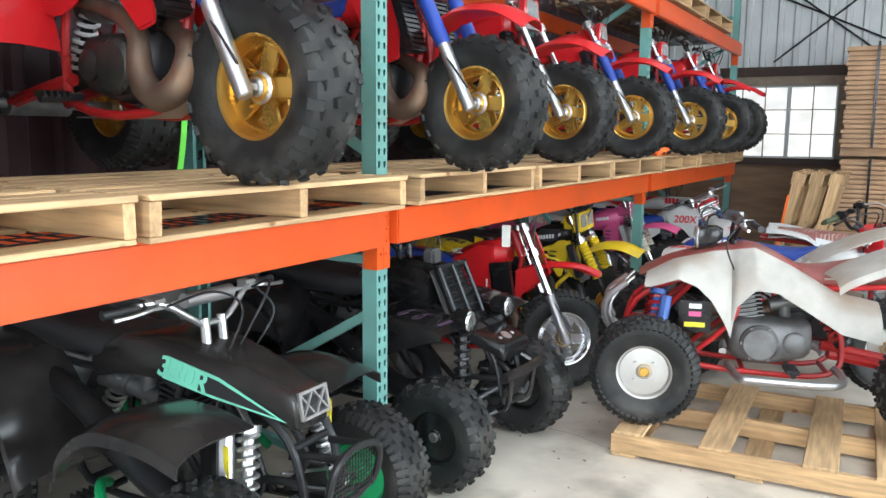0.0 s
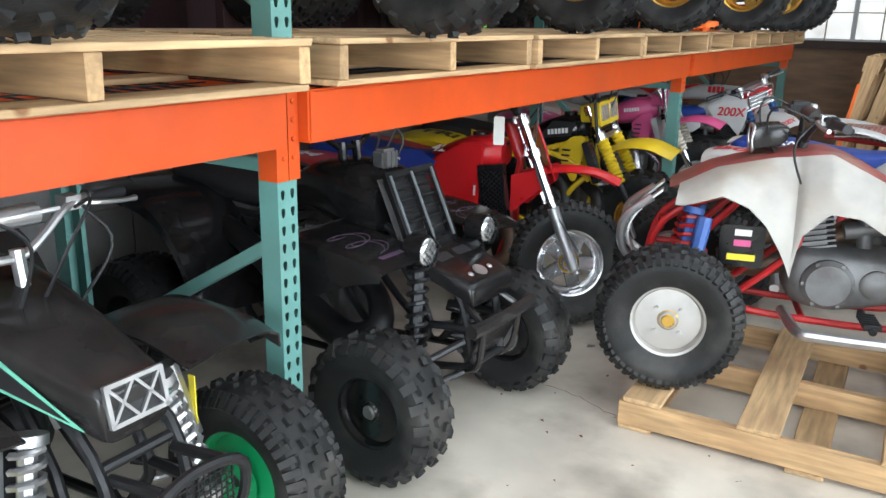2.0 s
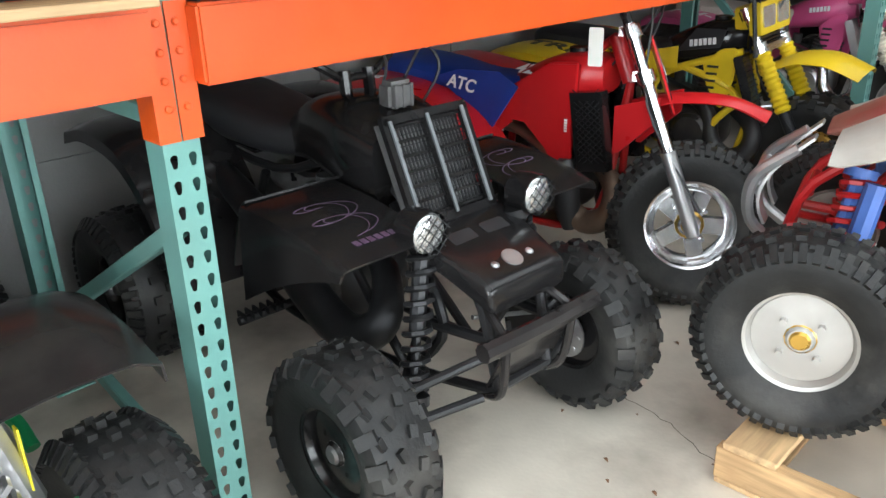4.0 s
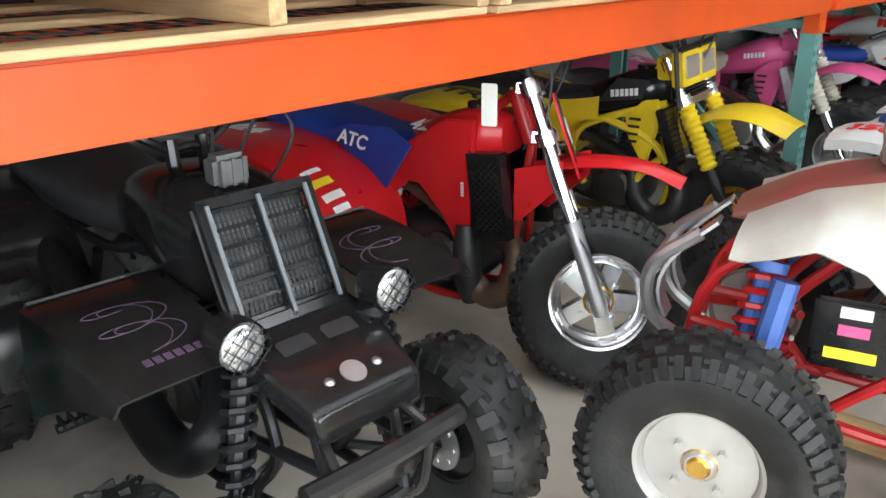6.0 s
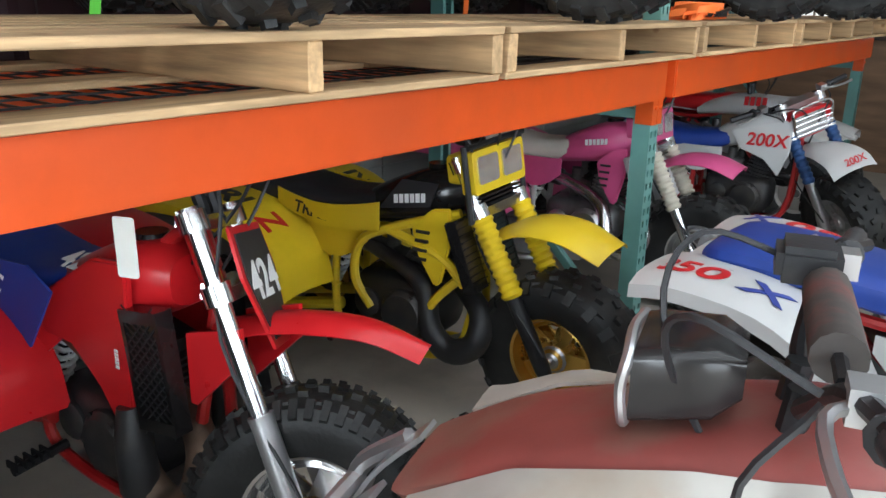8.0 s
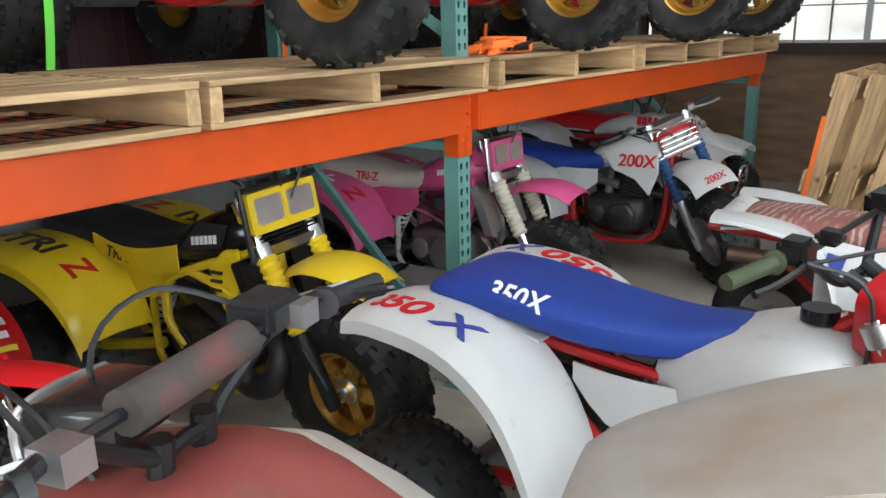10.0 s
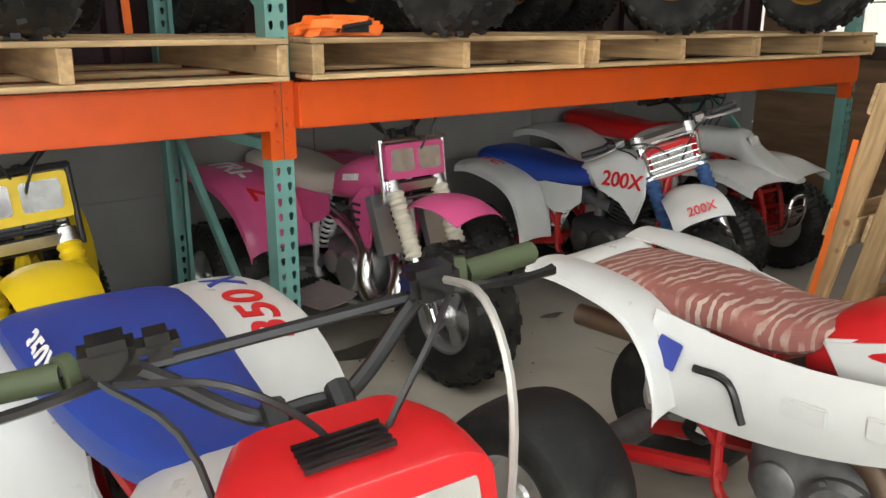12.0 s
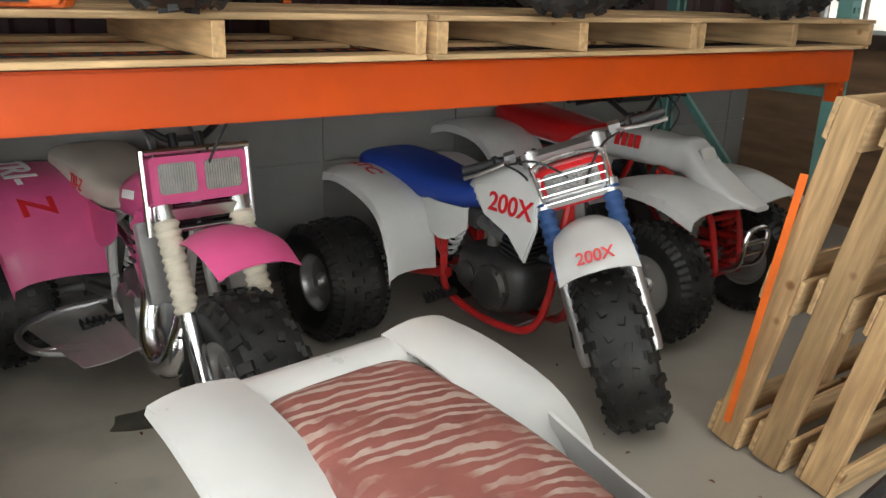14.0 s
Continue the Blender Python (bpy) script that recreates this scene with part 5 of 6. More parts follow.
for tk_, mt in ((yel, YELLOW),):
    for sd in (-1, 1):
        tubes("frame_rail", [[(-.34, sd * .1, .75), (-.6, sd * .145, .67), (-.72, sd * .14, .6), (-.75, sd * .13, .46), (-.68, sd * .13, .36)], [(-.32, sd * .1, .5), (-.4, sd * .13, .6), (-.6, sd * .145, .67)], [(-.3, sd * .08, .56), (-.42, sd * .12, .44), (-.46, sd * .12, .36)]], .017, mt, tk_)

pink = trike(pose(-.01, 4.45, 0, 0, 0, 4), "pink three-wheeler with white fork boots and pale seat on concrete floor",
             dict(shroud=[(-.36, .77), (-.43, .76), (-.51, .69), (-.49, .6), (-.42, .49), (-.395, .5), (-.36, .64)], body=PINK, frame=WHITE, seat=PALEV, rim=ALU, R=.29, rr=.165, steer=0, fork="boot", boot=CREAM, leg=CHROME, lamp="twin", mask=PINK, guard=CHROME, fwords=[("TRI-", .14, INKW, .3, .5, 0), ("Z", .15, INKR, .58, .5, 0)], louvres=True, tread="dimple", clamp=CHROME,
                  fender=[(-.24, .7), (-.12, .755), (.02, .76), (.15, .72)], fender_w=(.09, .125, .12), pipem=CHROME, crank=CAST, barrel=CAST, cover=ALU, nerf=ALU, radm=ALU, swing=ALU,
                  words=[("TRI-Z", (-1.0, -.162, .73), (1, 0, 0), (0, .2, 1), .06, INKR, 0)]))
bars((-.52, -.132, .785), (1, 0, .15), (0, .25, 1), .12, .028, 6, INKW, pink)
bm = bmesh.new()
sheet(bm, lambda u, v: (-.98 + .5 * u, -.14 - .27 * v * (1 - .3 * u), .245 + .03 * (1 - v) ** 3), 8, 5, .004)
part("heel_guard", bm, SILVERR, pink)

white = trike(pose(.38, 5.66, 0, 0, 0, 5), "white three-wheeler with blue seat and red frame on concrete floor",
              dict(body=WHITE, frame=REDF, seat=BLUE, rim=ALU, R=.285, rr=.165, steer=-48, fork="sleeve", boot=mat("navy_boot", (.02, .06, .17), .5), ribbed=True, bar_dz=-.15, lamp="caged", mask=RED, tread="dimple", radiator=False, lamp_dz=-.05, clamp=ALU, seat_dz=-.045, rfw=.35, rfwb=.34, rf=[(-1.36, .735), (-1.25, .745), (-1.08, .71), (-.97, .62), (-.91, .5), (-.89, .36)],
                   fender=[(-.3, .66), (-.12, .72), (.03, .715), (.12, .66)], fender_w=(.09, .12, .13), fwords=[("ATC", .11, INKR, .2, .45, .1)], pipe="thin", pipem=BLKENG, shroud=[(-.33, .83), (-.66, .74), (-.6, .64), (-.46, .6), (-.38, .5), (-.33, .64)],
                   words=[("200X", (-.46, -.144, .70), (1, 0, 0), (-.2, 0, 1), .1, INKR, .15), ("200X", (.1, 0, .706), (0, 1, 0), (-.6, 0, .6), .055, INKR, .1, 1, 1)]))

x350 = trike(pose(1.98, 2.955, 0, 0, 0, 0), "white three-wheeler with blue seat and red headlight cowl on concrete floor",
             dict(body=WHITE, frame=REDF, seat=BLUE, seatlabel="blue vinyl seat with pale lettering", rim=ALU, R=.28, steer=-13, bar_dx=-.07, lamp_dx=-.03, fork="chrome", lamp="big_twin", mask=RED, tread="dimple", radiator=False, wb=1.32, deckz=.755, deckw=.16,
                  rf=[(-1.51, .775), (-1.4, .79), (-1.2, .765), (-1.05, .67), (-.96, .52), (-.93, .4)], rfw=.4, rfwb=.42, fmid=.56, fwords=[("350", .13, INKR, .18, .6, .15), ("X", .13, INKN, .38, .6, .15)], fender=[(-.26, .62), (-.1, .665), (.05, .66), (.2, .6)], fender_w=(.08, .1, .08), pipe="thin",
                  shroud=[(-.34, .83), (-.62, .81), (-.66, .7), (-.58, .6), (-.46, .62), (-.36, .7)], grip=mat("olive_grip", (.05, .065, .03), .7), cross_pad=None, tailbar=None, bar=DARKM, lever=BLACKP, clutter=True,
                  seat_secs=[(-1.43, .80, .15, .02), (-1.37, .81, .19, .035), (-1.15, .795, .185, .045), (-.95, .77, .16, .05), (-.78, .77, .13, .045), (-.66, .79, .1, .04), (-.56, .81, .06, .02)],
                  tank_secs=[(-.8, .68, .1, .06), (-.7, .70, .15, .10), (-.55, .74, .185, .115), (-.42, .75, .18, .10), (-.33, .74, .13, .07)],
                  words=[("350X", (-1.15, -.16, .828), (1, 0, -.08), (0, .65, .75), .075, INKW, .15)]))

zeb = trike(pose(2.2, 4.385, 0, 0, 0, 6), "white three-wheeler with faded striped seat and red frame on concrete floor",
            dict(body=WHITE, frame=REDF, seat=STRIPED, seatlabel="faded red and cream striped vinyl seat", tank=RED, rim=SILVERR, R=.28, fork="chrome", lamp="small", mask=RED, tread="dimple", rear_tread="slick", radiator=False, wb=1.2,
                 rflip=.01, rf=[(-1.33, .80), (-1.2, .795), (-1.04, .76), (-.96, .69), (-.92, .6), (-.91, .53)], rfw=.29, rfwb=.33, rfy0=.15, pipem=RUST, crank=CAST, barrel=CAST, cover=CAST, sidec=WHITE, deckz=.735, deckw=.17,
                 seat_secs=[(-1.27, .765, .13, .012), (-1.23, .77, .155, .03), (-1.03, .755, .165, .05), (-.88, .745, .16, .05), (-.74, .73, .145, .05), (-.64, .755, .125, .042), (-.57, .785, .1, .025)],
                 tank_secs=[(-.68, .70, .1, .05), (-.6, .74, .135, .085), (-.38, .78, .14, .09), (-.28, .78, .09, .06)]))
for sd in (-1, 1):
    bm = bmesh.new()
    sheet(bm, lambda u, v: (-.98 + .72 * u, sd * (.235 - .06 * u + .03 * math.sin(v * 3)), .765 - .05 * math.sin(u * 3) - v * (.24 - .1 * u)), 12, 5, .006 * -sd)
    sp_ = part("side_panel", bm, WHITE, zeb, "", True)
    bm = bmesh.new()
    box(bm, (-.42, sd * .228, .64), (.16, .012, .05))
    box(bm, (-.62, sd * .238, .63), (.1, .012, .045))
    bmesh.ops.bevel(bm, geom=bm.edges[:], offset=.005, segments=2, affect="EDGES")
    part("panel_boss", bm, WHITE, sp_, "", True)
    tubes("panel_trim", [[(-.86, sd * .262, .66), (-.78, sd * .258, .65), (-.74, sd * .25, .56)]], .01, GREYP, zeb)
bm = bmesh.new()
sheet(bm, lambda u, v: (-1.335 + .085 * u, .17 * (2 * v - 1), .80 - .012 * u - .02 * (2 * u - 1) ** 4), 6, 8, -.01)
part("tail_rim", bm, WHITE, zeb, "", True)
bm = bmesh.new()
plate(bm, rounded(.06, .07, .004), (0, 0, 0), (1, 0, 0), (0, 1, 0), .002)
part("sticker", bm, INKN, zeb, "small blue sticker", False, axes((-.925, -.272, .68), (1, 0, -.25), (0, .12, 1)))

# ---- quads ----
bq, hood = quad(pose(.16, .675, 0, 0, 0, -2), "black quad bike with mesh grille and round lamps on concrete floor",
                dict(body=BLACKP, frame=DARKM, seat=BLACKV, rim=BLACKP, R=.245, fw=.17, rr=.13, track=.415, wy=-.035, tread="dimple", twin=True, pad=BLACKV, pipem=DARKM, bar=BLACKP, arm=DARKM, bar_at=(-.5, 1.0), lever=DARKM, ff=None, shock_top=.655,
                     hood=[(-.72, .765, .1, .07), (-.6, .805, .13, .1), (-.42, .80, .155, .125), (-.33, .785, .15, .125), (-.265, .77, .142, .118)]))
for sd in (-1, 1):
    bm = bmesh.new()

    def wing(u, v):
        e = max(0, v - .68) / .32
        y = .17 + (.27 - .02 * u) * min(1, v / .68) + .015 * e
        return (-.40 + .39 * u, sd * y, .735 - .055 * u * u - .012 * (v - .3) ** 2 - e ** 1.4 * (.22 * (1 - u) ** 1.1 + .018) - .012)
    sheet(bm, wing, 14, 16, .006 * -sd)
    part("front_fender", bm, BLACKP, bq, "", True)
    bm = bmesh.new()
    sheet(bm, lambda u, v: (-.40 - .1 * u, sd * (.13 + .30 * v), .735 - .2 * u ** 1.6), 6, 5, .006 * -sd)
    part("fender_flap", bm, BLACKP, bq, "", True)
bm = bmesh.new()
box(bm, (-.33, .0, .935), (.06, .085, .075))
bmesh.ops.bevel(bm, geom=bm.edges[:], offset=.012, segments=2, affect="EDGES")
for q in range(3):
    box(bm, (-.3, -.026 + q * .026, .935), (.006, .008, .06))
part("bar_clamp", bm, CAST, bq, "grey ribbed handlebar clamp", True)
g = axes((-.2, 0, .768), (0, 1, 0), (-.42, 0, .9)) @ Matrix.Scale(1.1, 4)
bm = bmesh.new()
for x, w in ((-.118, .018), (0, .012), (.118, .018)):
    box(bm, (x, 0, .03), (w, .25, .016), g)
for y in (-.12, .12):
    box(bm, (0, y, .03), (.25, .02, .016), g)
gr = part("grille", bm, BLACKP, bq, "black slatted grille with wire mesh")
bm = bmesh.new()
for i in range(7):
    box(bm, (0, -.105 + i * .035, .02), (.23, .007, .012), g)
part("slat", bm, BLACKP, gr)
bm = bmesh.new()
for x in (-.108, 0, .108):
    box(bm, (x, 0, .04), (.008, .235, .006), g)
part("trim_strip", bm, mat("grey_trim", (.13, .14, .15), .4), gr, "grey trim strips")
bm = bmesh.new()
box(bm, (0, 0, -.004), (.24, .24, .004), g)
part("core", bm, CAST, gr)
bm = bmesh.new()
for i in range(22):
    for a in (35, -35):
        box(bm, (-.11 + i * .0105, 0, .012), (.0025, .235, .0025), g @ pose(0, 0, 0, 0, 0, a * .12))
for i in range(18):
    box(bm, (0, -.11 + i * .013, .013), (.23, .0025, .0025), g)
part("wire_mesh", bm, DARKM, gr)
bm = bmesh.new()
loft(bm, [(-.17, .645, .155, .03), (-.06, .615, .165, .03), (0, .597, .155, .03), (.1, .556, .138, .036), (.132, .542, .132, .034), (.139, .534, .118, .022)], 24, 7, 3)
nose = part("nose_cover", bm, BLACKP, bq, "", True)
bm = bmesh.new()
lathe(bm, [(.028, 0), (.028, .003), (0, .003)], Matrix.Translation((.08, 0, .599)) @ Matrix.Rotation(radians(23), 4, "Y") @ pose(0, 0, 0, 90, 0, 0), 20)
part("badge", bm, ALU, nose, "small round metal badge", False)
bm = bmesh.new()
for yy in (-.06, .06):
    lathe(bm, [(.011, 0), (.011, .006), (.006, .009), (0, .009)], Matrix.Translation((.08, yy, .595)) @ Matrix.Rotation(radians(23), 4, "Y") @ pose(0, 0, 0, 90, 0, 0), 10)
    part("bolt", bm, ALU, nose, "", True)
    bm = bmesh.new()
# Flat dark plates paint the shade of two hand slots; nothing is cut.
for yy, ww in ((-.055, .08), (.055, .08)):
    plate(bm, rounded(ww, .045, .01), (-.03, yy, .638), (0, 1, 0), (-.92, 0, .38), .003)
    part("hand_slot", bm, INKB, nose, "dark plate in place of an opening")
    bm = bmesh.new()
bm.free()
for sd in (-1, 1):
    bm = bmesh.new()
    lathe(bm, [(.053, .03), (.055, .0), (.05, -.045), (.03, -.065), (0, -.07)], pose(-.03, sd * .187, .69, 0, 0, -90), 24)
    lp = part("headlamp", bm, BLACKP, bq, "", True)
    bm = bmesh.new()
    lathe(bm, [(.05, .02), (.042, .03), (.025, .036), (0, .038)], pose(-.03, sd * .187, .69, 0, 0, -90), 24)
    part("lens", bm, LENS, lp, "clear round lamp glass", True)
    bm = bmesh.new()
    for q in range(-2, 3):
        h = math.sqrt(max(0, .051 ** 2 - (q * .02) ** 2))
        for a in (45, -45):
            K = pose(.012, sd * .187, .69) @ Matrix.Rotation(radians(a), 4, "X")
            box(bm, (0, q * .02, 0), (.002, .002, 2 * h), K)
    part("lamp_mesh", bm, DARKM, lp)
    tubes("lamp_bracket", [[(-.04, sd * .187, .645), (-.05, sd * .15, .58)]], .012, DARKM, bq)
    for rr2 in (.075, .045):
        L = [(-.29 + .16 * q / 16 + .03 * math.cos(q * .8), sd * (.3 + rr2 * math.sin(q * .8))) for q in range(17)]
        tubes("fender_scroll", [[(a, b, .7275 - .055 * ((a + .40) / .39) ** 2) for a, b in L]], .002, PURPLE, bq)
tubes("bumper", [[(.178, -.2, .455), (.185, 0, .455), (.178, .2, .455)]], .024, GREYP, bq, "matt black tubular bumper")
bm = bmesh.new()
sheet(bm, lambda u, v: (.17 - .06 * u, .12 * (2 * v - 1), .415 - .12 * u), 4, 4, .006)
part("bumper_plate", bm, GREYP, bq)
for sd in (-1, 1):
    tubes("bumper_stay", [[(.175, sd * .12, .455), (.06, sd * .09, .52)], [(.175, sd * .12, .445), (.15, sd * .11, .3), (.06, sd * .09, .25)]], .012, GREYP, bq)
bars((-.075, -.29, .692), (0, 1, 0), (-1, 0, .1), .12, .022, 6, PURPLE, bq)

dq, hood = quad(pose(.10, -.66, 0, 0, 0, 1), "charcoal quad bike with mint trim and mesh bumper on concrete floor",
                dict(body=GREYP, frame=DARKM, seat=BLACKV, rim=GREEN, rimlabel="green wheel", hoodp=5.5, R=.255, track=.40, tread="knobby", shock=ALU, spring=ALU, reservoir=ALU, pad=ALU, lever=ALU, arm=DARKM, bar_at=(-.36, .91), shock_top=.6, disc=GREEN,
                     ff=[(-.56, .45), (-.5, .56), (-.36, .645), (-.15, .65), (.0, .615)], ffy0=.2, ffw=.5,
                     hood=[(-.85, .68, .12, .06), (-.66, .74, .15, .08), (-.45, .745, .15, .08), (-.2, .70, .125, .07), (-.02, .655, .1, .065), (.06, .63, .085, .06), (.075, .62, .07, .045)]))
pl = axes((.078, 0, .655), (0, 1, 0), (-.18, 0, .95))
bm = bmesh.new()
for x in (-.068, .068):
    box(bm, (x, 0, 0), (.01, .09, .01), pl)
for y in (-.042, 0.042):
    box(bm, (0, y, 0), (.14, .01, .01), pl)
for x in (-.034, .034):
    for a in (38, -38):
        box(bm, (x, 0, 0), (.007, .105, .008), pl @ pose(x, 0, 0, 0, 0, a) @ pose(-x, 0, 0))
part("nose_grille", bm, ALU, dq, "bright metal crossed nose grille")
bm = bmesh.new()
box(bm, (0, 0, -.008), (.14, .09, .006), pl)
part("grille_back", bm, INKB, dq)
for sd in (-1, 1):
    bm = bmesh.new()
    K = axes((-.24, sd * .137, .685), (-sd, .1, sd * .24), (0, -.1 * sd, 1))
    plate(bm, [(-.3, -.004), (-.02, .045), (.2, .045), (.2, -.035), (0, -.03)] if sd > 0 else [(.3, -.004), (.02, .045), (-.2, .045), (-.2, -.035), (0, -.03)][::-1], (0, 0, 0), (1, 0, 0), (0, 1, 0), .003)
    part("mint_stripe", bm, MINT, dq, "", False, K)
    bm = bmesh.new()
    plate(bm, [(-.26, -.001), (-.02, .034), (.05, .034), (.05, -.024)] if sd > 0 else [(.26, -.001), (.02, .034), (-.05, .034), (-.05, -.024)][::-1], (0, 0, .002), (1, 0, 0), (0, 1, 0), .003)
    part("dark_stripe", bm, INKB, dq, "", False, K)
    lettering("330R" if sd < 0 else "330R", (sd * .12, .004, .004), (1, 0, 0), (0, 1, 0), .1, MINT, dq, K, .1)
tubes("bumper", [[(.1, -.08, .32), (.21, -.13, .36), (.25, -.12, .5), (.24, 0, .53), (.25, .12, .5), (.21, .13, .36), (.1, .08, .32)], [(.22, -.13, .38), (.23, 0, .36), (.22, .13, .38)], [(.24, -.08, .52), (.08, -.08, .5)], [(.24, .08, .52), (.08, .08, .5)]], .013, DARKM, dq, "dark tube bumper")
bm = bmesh.new()
for i in range(14):
    box(bm, (.235, -.1 + i * .0155, .445), (.003, .003, .15))
for i in range(10):
    box(bm, (.2355, 0, .375 + i * .0155), (.003, .21, .003))
part("bumper_mesh", bm, DARKM, dq)
for sd in (-1, 1):
    bm = bmesh.new()
    box(bm, (-.06, sd * .262, .5), (.02, .004, .13))
    part("sticker", bm, INKY, dq, "yellow sticker with dark marks")
    tubes("guard", [[(-.66, sd * .22, .3), (-.6, sd * .3, .34), (-.52, sd * .36, .32), (-.44, sd * .37, .27)]], .018, GREEN, dq, "green foot guard")

wqa = 16.0
wq, hood = quad(pose(.64, 1.58, .122, 0, 0, 180 + wqa), "dusty white and red quad bike standing on a wooden pallet",
                dict(body=DIRTYW, frame=REDF, seat=DUSTRED, rim=SILVERR, rimlabel="dull silver wheel with gold hub", hub=GOLD, R=.265, track=.42, tread="knobby", shock=BLUEST, spring=REDF, reservoir=BLUEST, pad=mat("worn_pad_cover", (0.06, 0.05, 0.045), .8, var=.4, dirt=(.2, .025, .02), dirt_amt=.7, dirt_scale=12), pad_r=.028, lever=ALU, arm=REDF, bar_at=(-.43, .925),
                     crank=CAST, barrel=CAST, cover=CAST, pipem=RUST, nerf=ALU, bar=DARKM, steer=0, hoodm=DUSTRED, hoodp=3.0,
                     ff=None, seat_secs=[(-1.42, .80, .12, .03), (-1.3, .79, .15, .05), (-1.05, .74, .15, .055), (-.85, .71, .13, .05), (-.74, .72, .11, .04), (-.70, .73, .08, .02)], wb=1.3, rf=[(-1.5, .93), (-1.35, .93), (-1.15, .88), (-1.0, .82), (-.9, .77), (-.85, .73)],
                     hood=[(-.78, .70, .1, .03), (-.7, .745, .12, .04), (-.52, .815, .13, .048), (-.33, .795, .128, .045), (-.12, .745, .12, .038), (.0, .698, .11, .02), (.04, .685, .09, .01)]))
FLANK_TOP = [(.0, .70), (-.13, .772), (-.33, .822), (-.52, .845), (-.7, .757), (-.9, .642), (-1.1, .60)]
FLANK_LOW = [(.0, .652), (-.03, .652), (-.165, .697), (-.25, .66), (-.31, .60), (-.37, .50), (-.415, .40), (-.43, .56), (-.52, .655), (-.62, .645), (-.76, .56), (-.92, .46), (-1.1, .42)]


def height_at(line, x):
    for (xa, za), (xb, zb) in zip(line, line[1:]):
        if xb <= x <= xa:
            return za + (zb - za) * (xa - x) / (xa - xb)
    return line[-1][1]


def flank(sd):
    """Front fender, pointed flap and side of the body in one moulding."""
    def f(u, v):
        x = -1.1 * u
        zt, zb = height_at(FLANK_TOP, x), height_at(FLANK_LOW, x)
        front = max(0, 1 - abs(x + .1) / .3)
        return (x + .02 * front * v, sd * (.12 + .135 * math.sin(v * math.pi / 2) ** .8 + .05 * front * v ** 3), zt + (zb - zt) * v + .012 * math.sin(v * math.pi))
    return f


for sd in (-1, 1):
    bm = bmesh.new()
    sheet(bm, flank(sd), 88, 8, .006 * sd)
    part("side_panel", bm, DIRTYW, wq, "dusty white fender and flank in one moulding", True)
    bm = bmesh.new()
    sheet(bm, lambda u, v: (.06 + .12 * math.sin(u * 2.2), sd * (.06 + .06 * v), .67 - .25 * u), 8, 3, .008 * -sd)
    part("bumper_side", bm, ALU, wq, "", True)
tubes("bumper", [[(.1, -.11, .64), (.2, -.12, .55), (.2, -.1, .42), (.1, -.09, .34)], [(.1, .11, .64), (.2, .12, .55), (.2, .1, .42), (.1, .09, .34)], [(.2, -.12, .54), (.2, .12, .54)]], .017, ALU, wq, "bent aluminium bumper")
bm = bmesh.new()
box(bm, (-.24, .215, .5), (.16, .02, .16))
bmesh.ops.bevel(bm, geom=bm.edges[:], offset=.008, segments=2, affect="EDGES")
bx = part("air_box", bm, BLACKP, wq, "black box with stickers")
for z, mt, w in ((.555, INKW, .06), (.515, PINK, .06), (.46, INKY, .1)):
    bm = bmesh.new()
    box(bm, (-.24, .227, z), (w, .003, .024))
    part("sticker", bm, mt, bx)
bm = bmesh.new()
loft(bm, [(-.37, .905, .05, .025), (-.34, .90, .072, .042), (-.27, .89, .078, .046), (-.25, .885, .078, .046), (-.255, .885, .066, .036), (-.3, .89, .05, .024)], 24, 8, 1)
part("headlight_shell", bm, GREYP, wq, "dark plastic headlight shell on the bars", True)
tubes("shell_rim", [[(-.245, -.07, .925), (-.24, 0, .93), (-.245, .07, .925), (-.24, .08, .885), (-.245, .07, .84), (-.24, 0, .835), (-.245, -.07, .84), (-.24, -.08, .885), (-.245, -.07, .925)]], .007, ALU, wq)
bm = bmesh.new()
box(bm, (-.43, -.19, .985), (.08, .09, .05))
bmesh.ops.bevel(bm, geom=bm.edges[:], offset=.01, segments=2, affect="EDGES")
part("throttle_box", bm, BLKENG, wq)
pallet(pose(1.93, 1.015, 0, 0, 0, 2), "worn wooden pallet with wide gaps lying on concrete", "", 1.06, 1.27, [-.07, -.35, -.79, -1.18], .14, 77)

qd, hood = quad(pose(-.06, 6.65, 0, 0, 0, 2), "white quad bike with red frame and seat on concrete floor",
                dict(body=WHITE, frame=REDF, seat=RED, rim=SILVERR, R=.265, track=.36, tread="knobby", shock=REDF, spring=REDF, pad=BLACKV, lever=BLACKP, arm=REDF, pipem=BLKENG, bar=DARKM, bar_at=(-.48, .93),
                     ff=[(-.42, .5), (-.36, .6), (-.2, .665), (0, .66), (.2, .6)], ffy0=.08, ffw=.4,
                     hood=[(-.8, .72, .13, .05), (-.6, .76, .15, .07), (-.42, .765, .13, .075), (-.22, .76, .1, .075), (-.12, .755, .085, .085), (-.04, .69, .1, .07), (.12, .63, .09, .03), (.24, .6, .05, .012)]))
bm = bmesh.new()
plate(bm, rounded(.1, .085, .01), (0, 0, 0), (1, 0, 0), (0, 1, 0), .02)
part("headlight", bm, LENS, qd, "clear ribbed lamp glass", True, axes((-.045, 0, .77), (0, 1, 0), (-.45, 0, 1)))
tubes("bumper", [[(.12, -.07, .3), (.22, -.08, .36), (.24, -.07, .5), (.24, .07, .5), (.22, .08, .36), (.12, .07, .3)], [(.22, -.08, .4), (.22, .08, .4)], [(.23, -.08, .45), (.23, .08, .45)]], .011, CHROME, qd)
bars((-.4, -.137, .8), (1, 0, 0), (0, .2, 1), .16, .06, 4, INKR, qd)

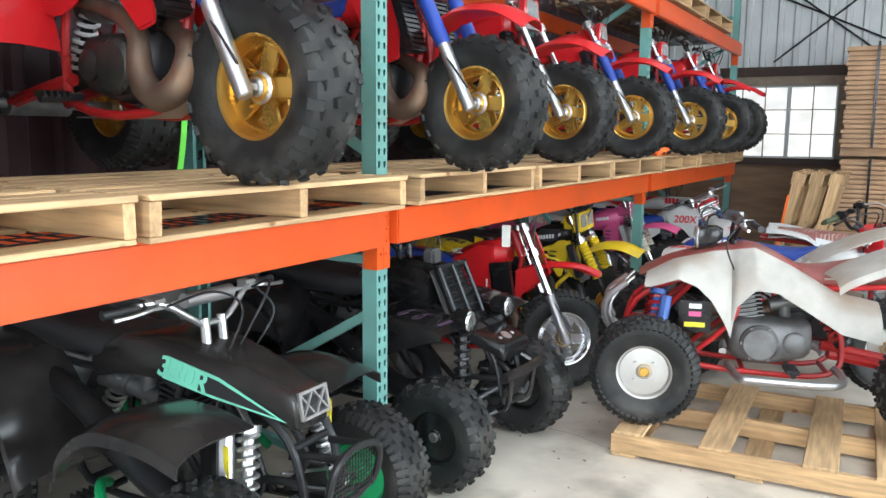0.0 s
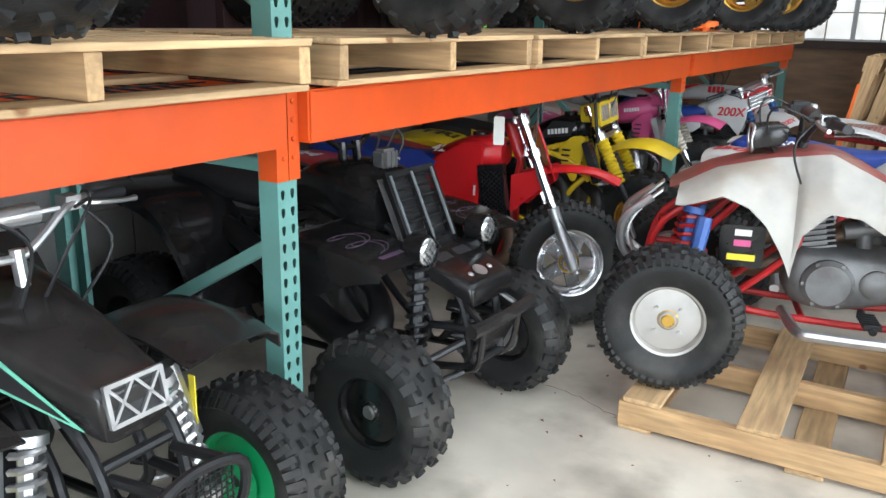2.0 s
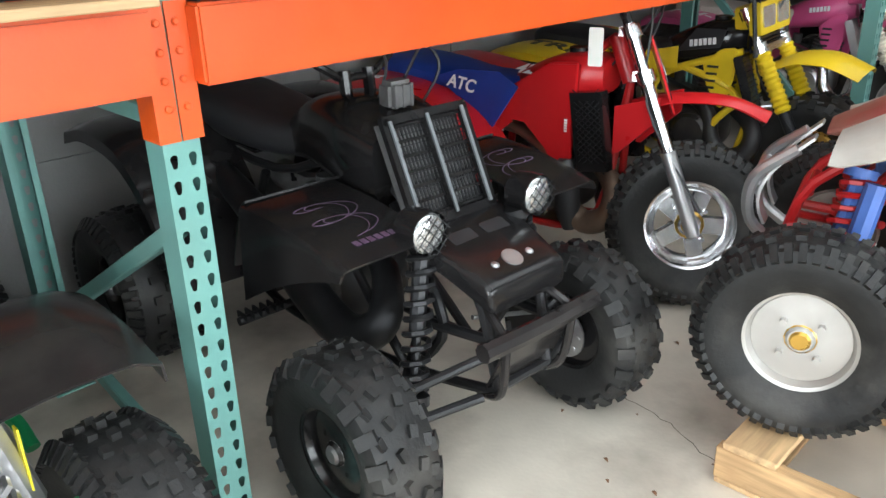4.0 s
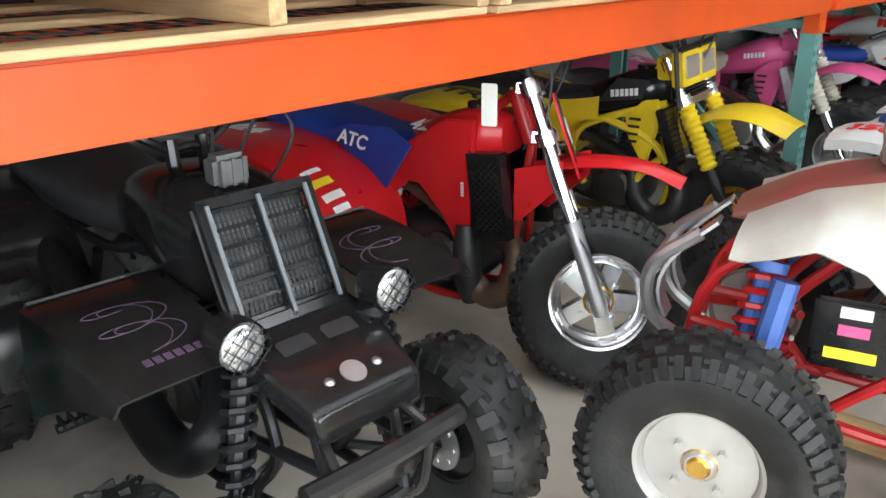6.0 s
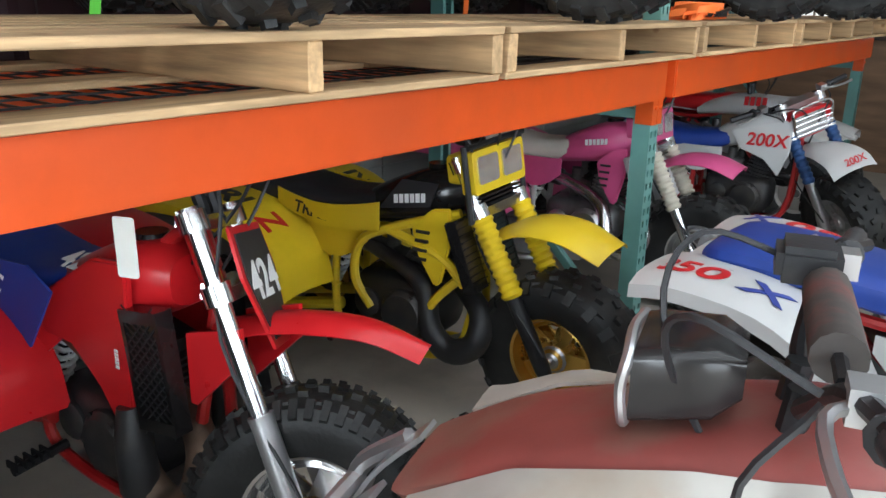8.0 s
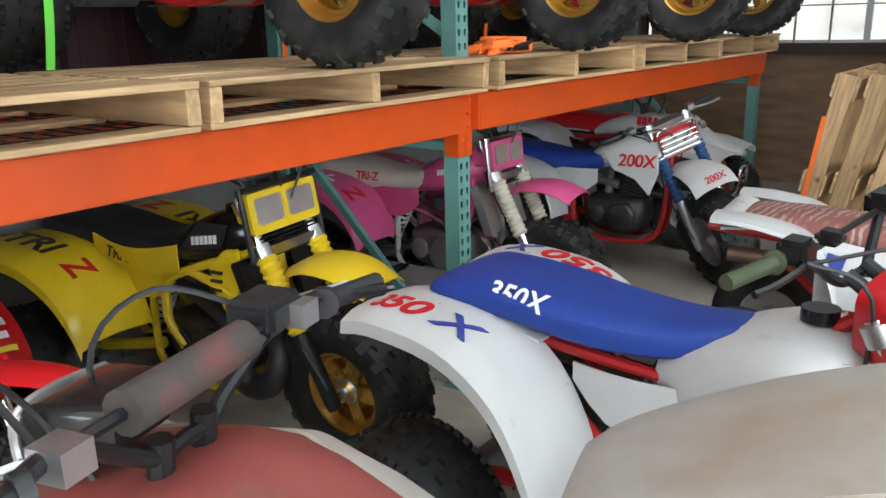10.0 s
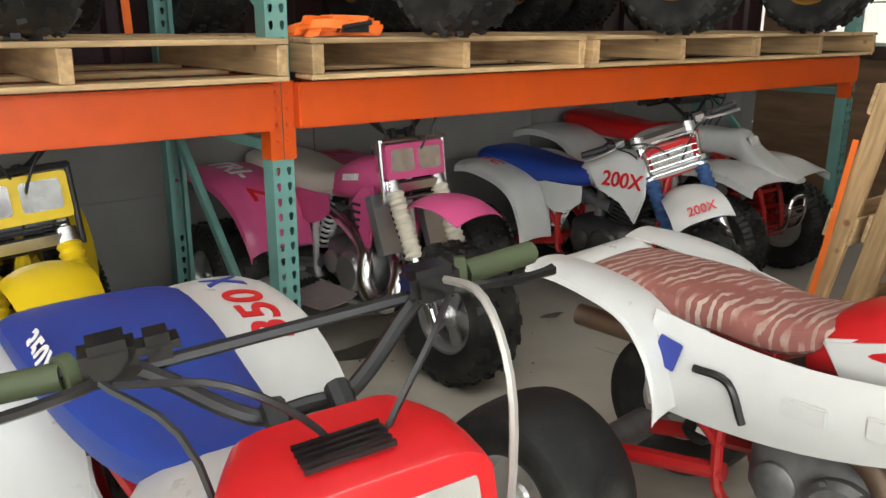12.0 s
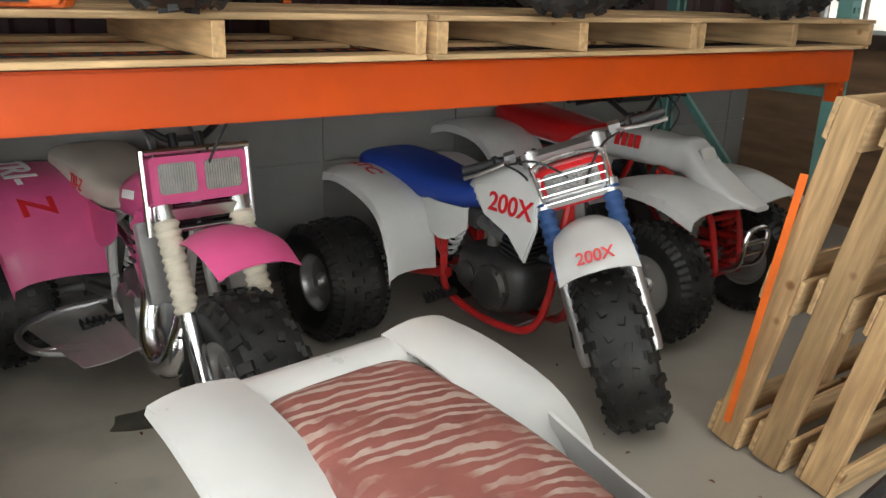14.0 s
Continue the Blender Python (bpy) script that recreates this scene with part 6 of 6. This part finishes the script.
# ---- upright pallets, lumber and scraps at the far end ----
for i, x in enumerate((.64, .80, .97)):
    p = pallet(pose(x, 5.84, 0), "raw wooden pallet standing on edge and leaning", "leaning pallets", 1.02, 1.2, [-.07, -.6, -1.13], .12, 60 + i)
    p.matrix_world = pose(x + .1, 5.84, 0) @ Matrix.Rotation(radians(12), 4, "Y") @ pose(0, 0, 1.2) @ Matrix.Rotation(radians(-90), 4, "Y")
s = thing("tie_strap", pose(.62, 5.80, .0), "orange strap wrapped round leaning pallets", "strap", "orange straps")
bm = bmesh.new()
sheet(bm, lambda u, v: (.1 + .12 * u + .025 * (v - .5), -.004 - .003 * math.sin(u * 3), .12 + .85 * u), 8, 1, .003)
part("webbing", bm, ORSTRAP, s)
for k, (z0, z1) in enumerate(((.09, 1.32), (1.42, 2.55))):
    st = thing("lumber_stack", pose(1.16, 7.3, z0), "strapped stack of rough-sawn boards" + (" on bearers" if k == 0 else " on top of another stack"), "lumber", "lumber stacks")
    rnd = random.Random(9 + k)
    nl = int((z1 - z0) / .052)
    for j in range(nl):
        bm = bmesh.new()
        dx = rnd.uniform(-.02, .03)
        box2(bm, (dx, rnd.uniform(-.015, .015), j * .052), (1.2 + dx, 1.3 + rnd.uniform(-.03, .03), j * .052 + .038))
        part("board", bm, LUMBER, st)
        for y in (.05, .62, 1.2):
            bm = bmesh.new()
            box2(bm, (.02, y, j * .052 + .0385), (1.18, y + .05, j * .052 + .0515))
            part("spacer", bm, LUMBER, st)
    bm = bmesh.new()
    box2(bm, (.3, -.03, 0), (.325, -.025, z1 - z0))
    part("band", bm, BLACKP, st)
    b = thing("bearer", pose(1.16, 7.35, z0 - .094), "rough timber bearer under a lumber stack", "timber", "bearers")
    for y in (.05, 1.1):
        bm = bmesh.new()
        box2(bm, (0, y, 0), (1.2, y + .09, .09))
        part("block", bm, LUMBER, b)

# ---- marks on the floor ----
OIL = mat("oil_stain", (0.11, 0.1, 0.08), 0.35, var=0.3, scale=20, bump=0)
for x, y, r, ax, seed in ((-.5, 4.3, .13, 2.4, 1), (.35, 2.75, .03, 1.6, 11), (.42, 2.68, .02, 1.2, 12), (.3, 1.62, .028, 1.5, 13), (.42, 2.0, .022, 1.4, 14), (.62, 4.9, .02, 1.5, 15), (-.35, 2.55, .07, 1.5, 2), (.25, 2.35, .05, 2, 3), (.1, 3.9, .05, 1.4, 4), (-.1, 1.3, .06, 1.8, 5), (.45, 3.35, .05, 2.0, 6), (.55, 5.2, .035, 2.0, 7), (.9, .3, .03, 2, 8), (-.3, 5.3, .05, 2.0, 9), (.2, 1.2, .05, 2.5, 10)):
    rnd = random.Random(seed)
    bm = bmesh.new()
    ring_ = [bm.verts.new((x + r * (1 + .35 * math.sin(3 * a + seed) * rnd.uniform(.5, 1)) * math.cos(a) * .6, y + r * ax * .6 * (1 + .3 * math.sin(2 * a + seed * 2)) * math.sin(a), .0015)) for a in [q * math.pi / 14 for q in range(28)]]
    bm.faces.new(ring_)
    tagged(part("floor_stain", bm, OIL), "dark oil stain soaked into the concrete", "stain", "oil stains", "structure")
CRACK = mat("crack_fill", (0.09, 0.075, 0.06), 0.9, var=0.3, scale=30, bump=0)
for pts in ([(.95, 1.0), (.62, 1.05), (.4, 1.13), (.1, 1.16), (-.3, 1.3)], [(1.5, -.1), (1.1, .12), (.8, .1), (.5, .22)], [(1.2, 5.1), (.8, 5.05), (.5, 5.2), (.1, 5.16)]):
    rnd = random.Random(int(pts[0][0] * 100))
    line = [p + Vector((rnd.uniform(-.008, .008), rnd.uniform(-.008, .008), 0)) for p in bend([(x, y, .0012) for x, y in pts], 8)]
    bm = bmesh.new()
    L = [bm.verts.new(p + Vector((0, .0012 + .001 * rnd.random(), 0))) for p in line]
    R_ = [bm.verts.new(p - Vector((0, .0012, 0))) for p in line]
    for i in range(len(line) - 1):
        bm.faces.new((L[i], L[i + 1], R_[i + 1], R_[i]))
    tagged(part("floor_crack", bm, CRACK), "fine dark crack across the concrete floor", "crack", "floor cracks", "structure")
DRY = mat("dry_leaf", (0.16, 0.08, 0.04), .8)
for i in range(110):
    rnd = random.Random(100 + i)
    x, y, a = rnd.uniform(-.4, 1.3), rnd.uniform(-.5, 6.3), rnd.uniform(0, 6)
    L = rnd.uniform(.006, .024)
    bm = bmesh.new()
    sheet(bm, lambda u, v: (L * (u - .5), L * .5 * (v - .5) * math.sin(u * 3.1 + .05), .002 + L * .25 * (1 - (2 * u - 1) ** 2)), 4, 2, .0006)
    tagged(part("debris", bm, DRY, m=pose(x, y, 0, 0, 0, math.degrees(a))), "dry leaf scrap lying on concrete", "leaf", "leaf scraps")
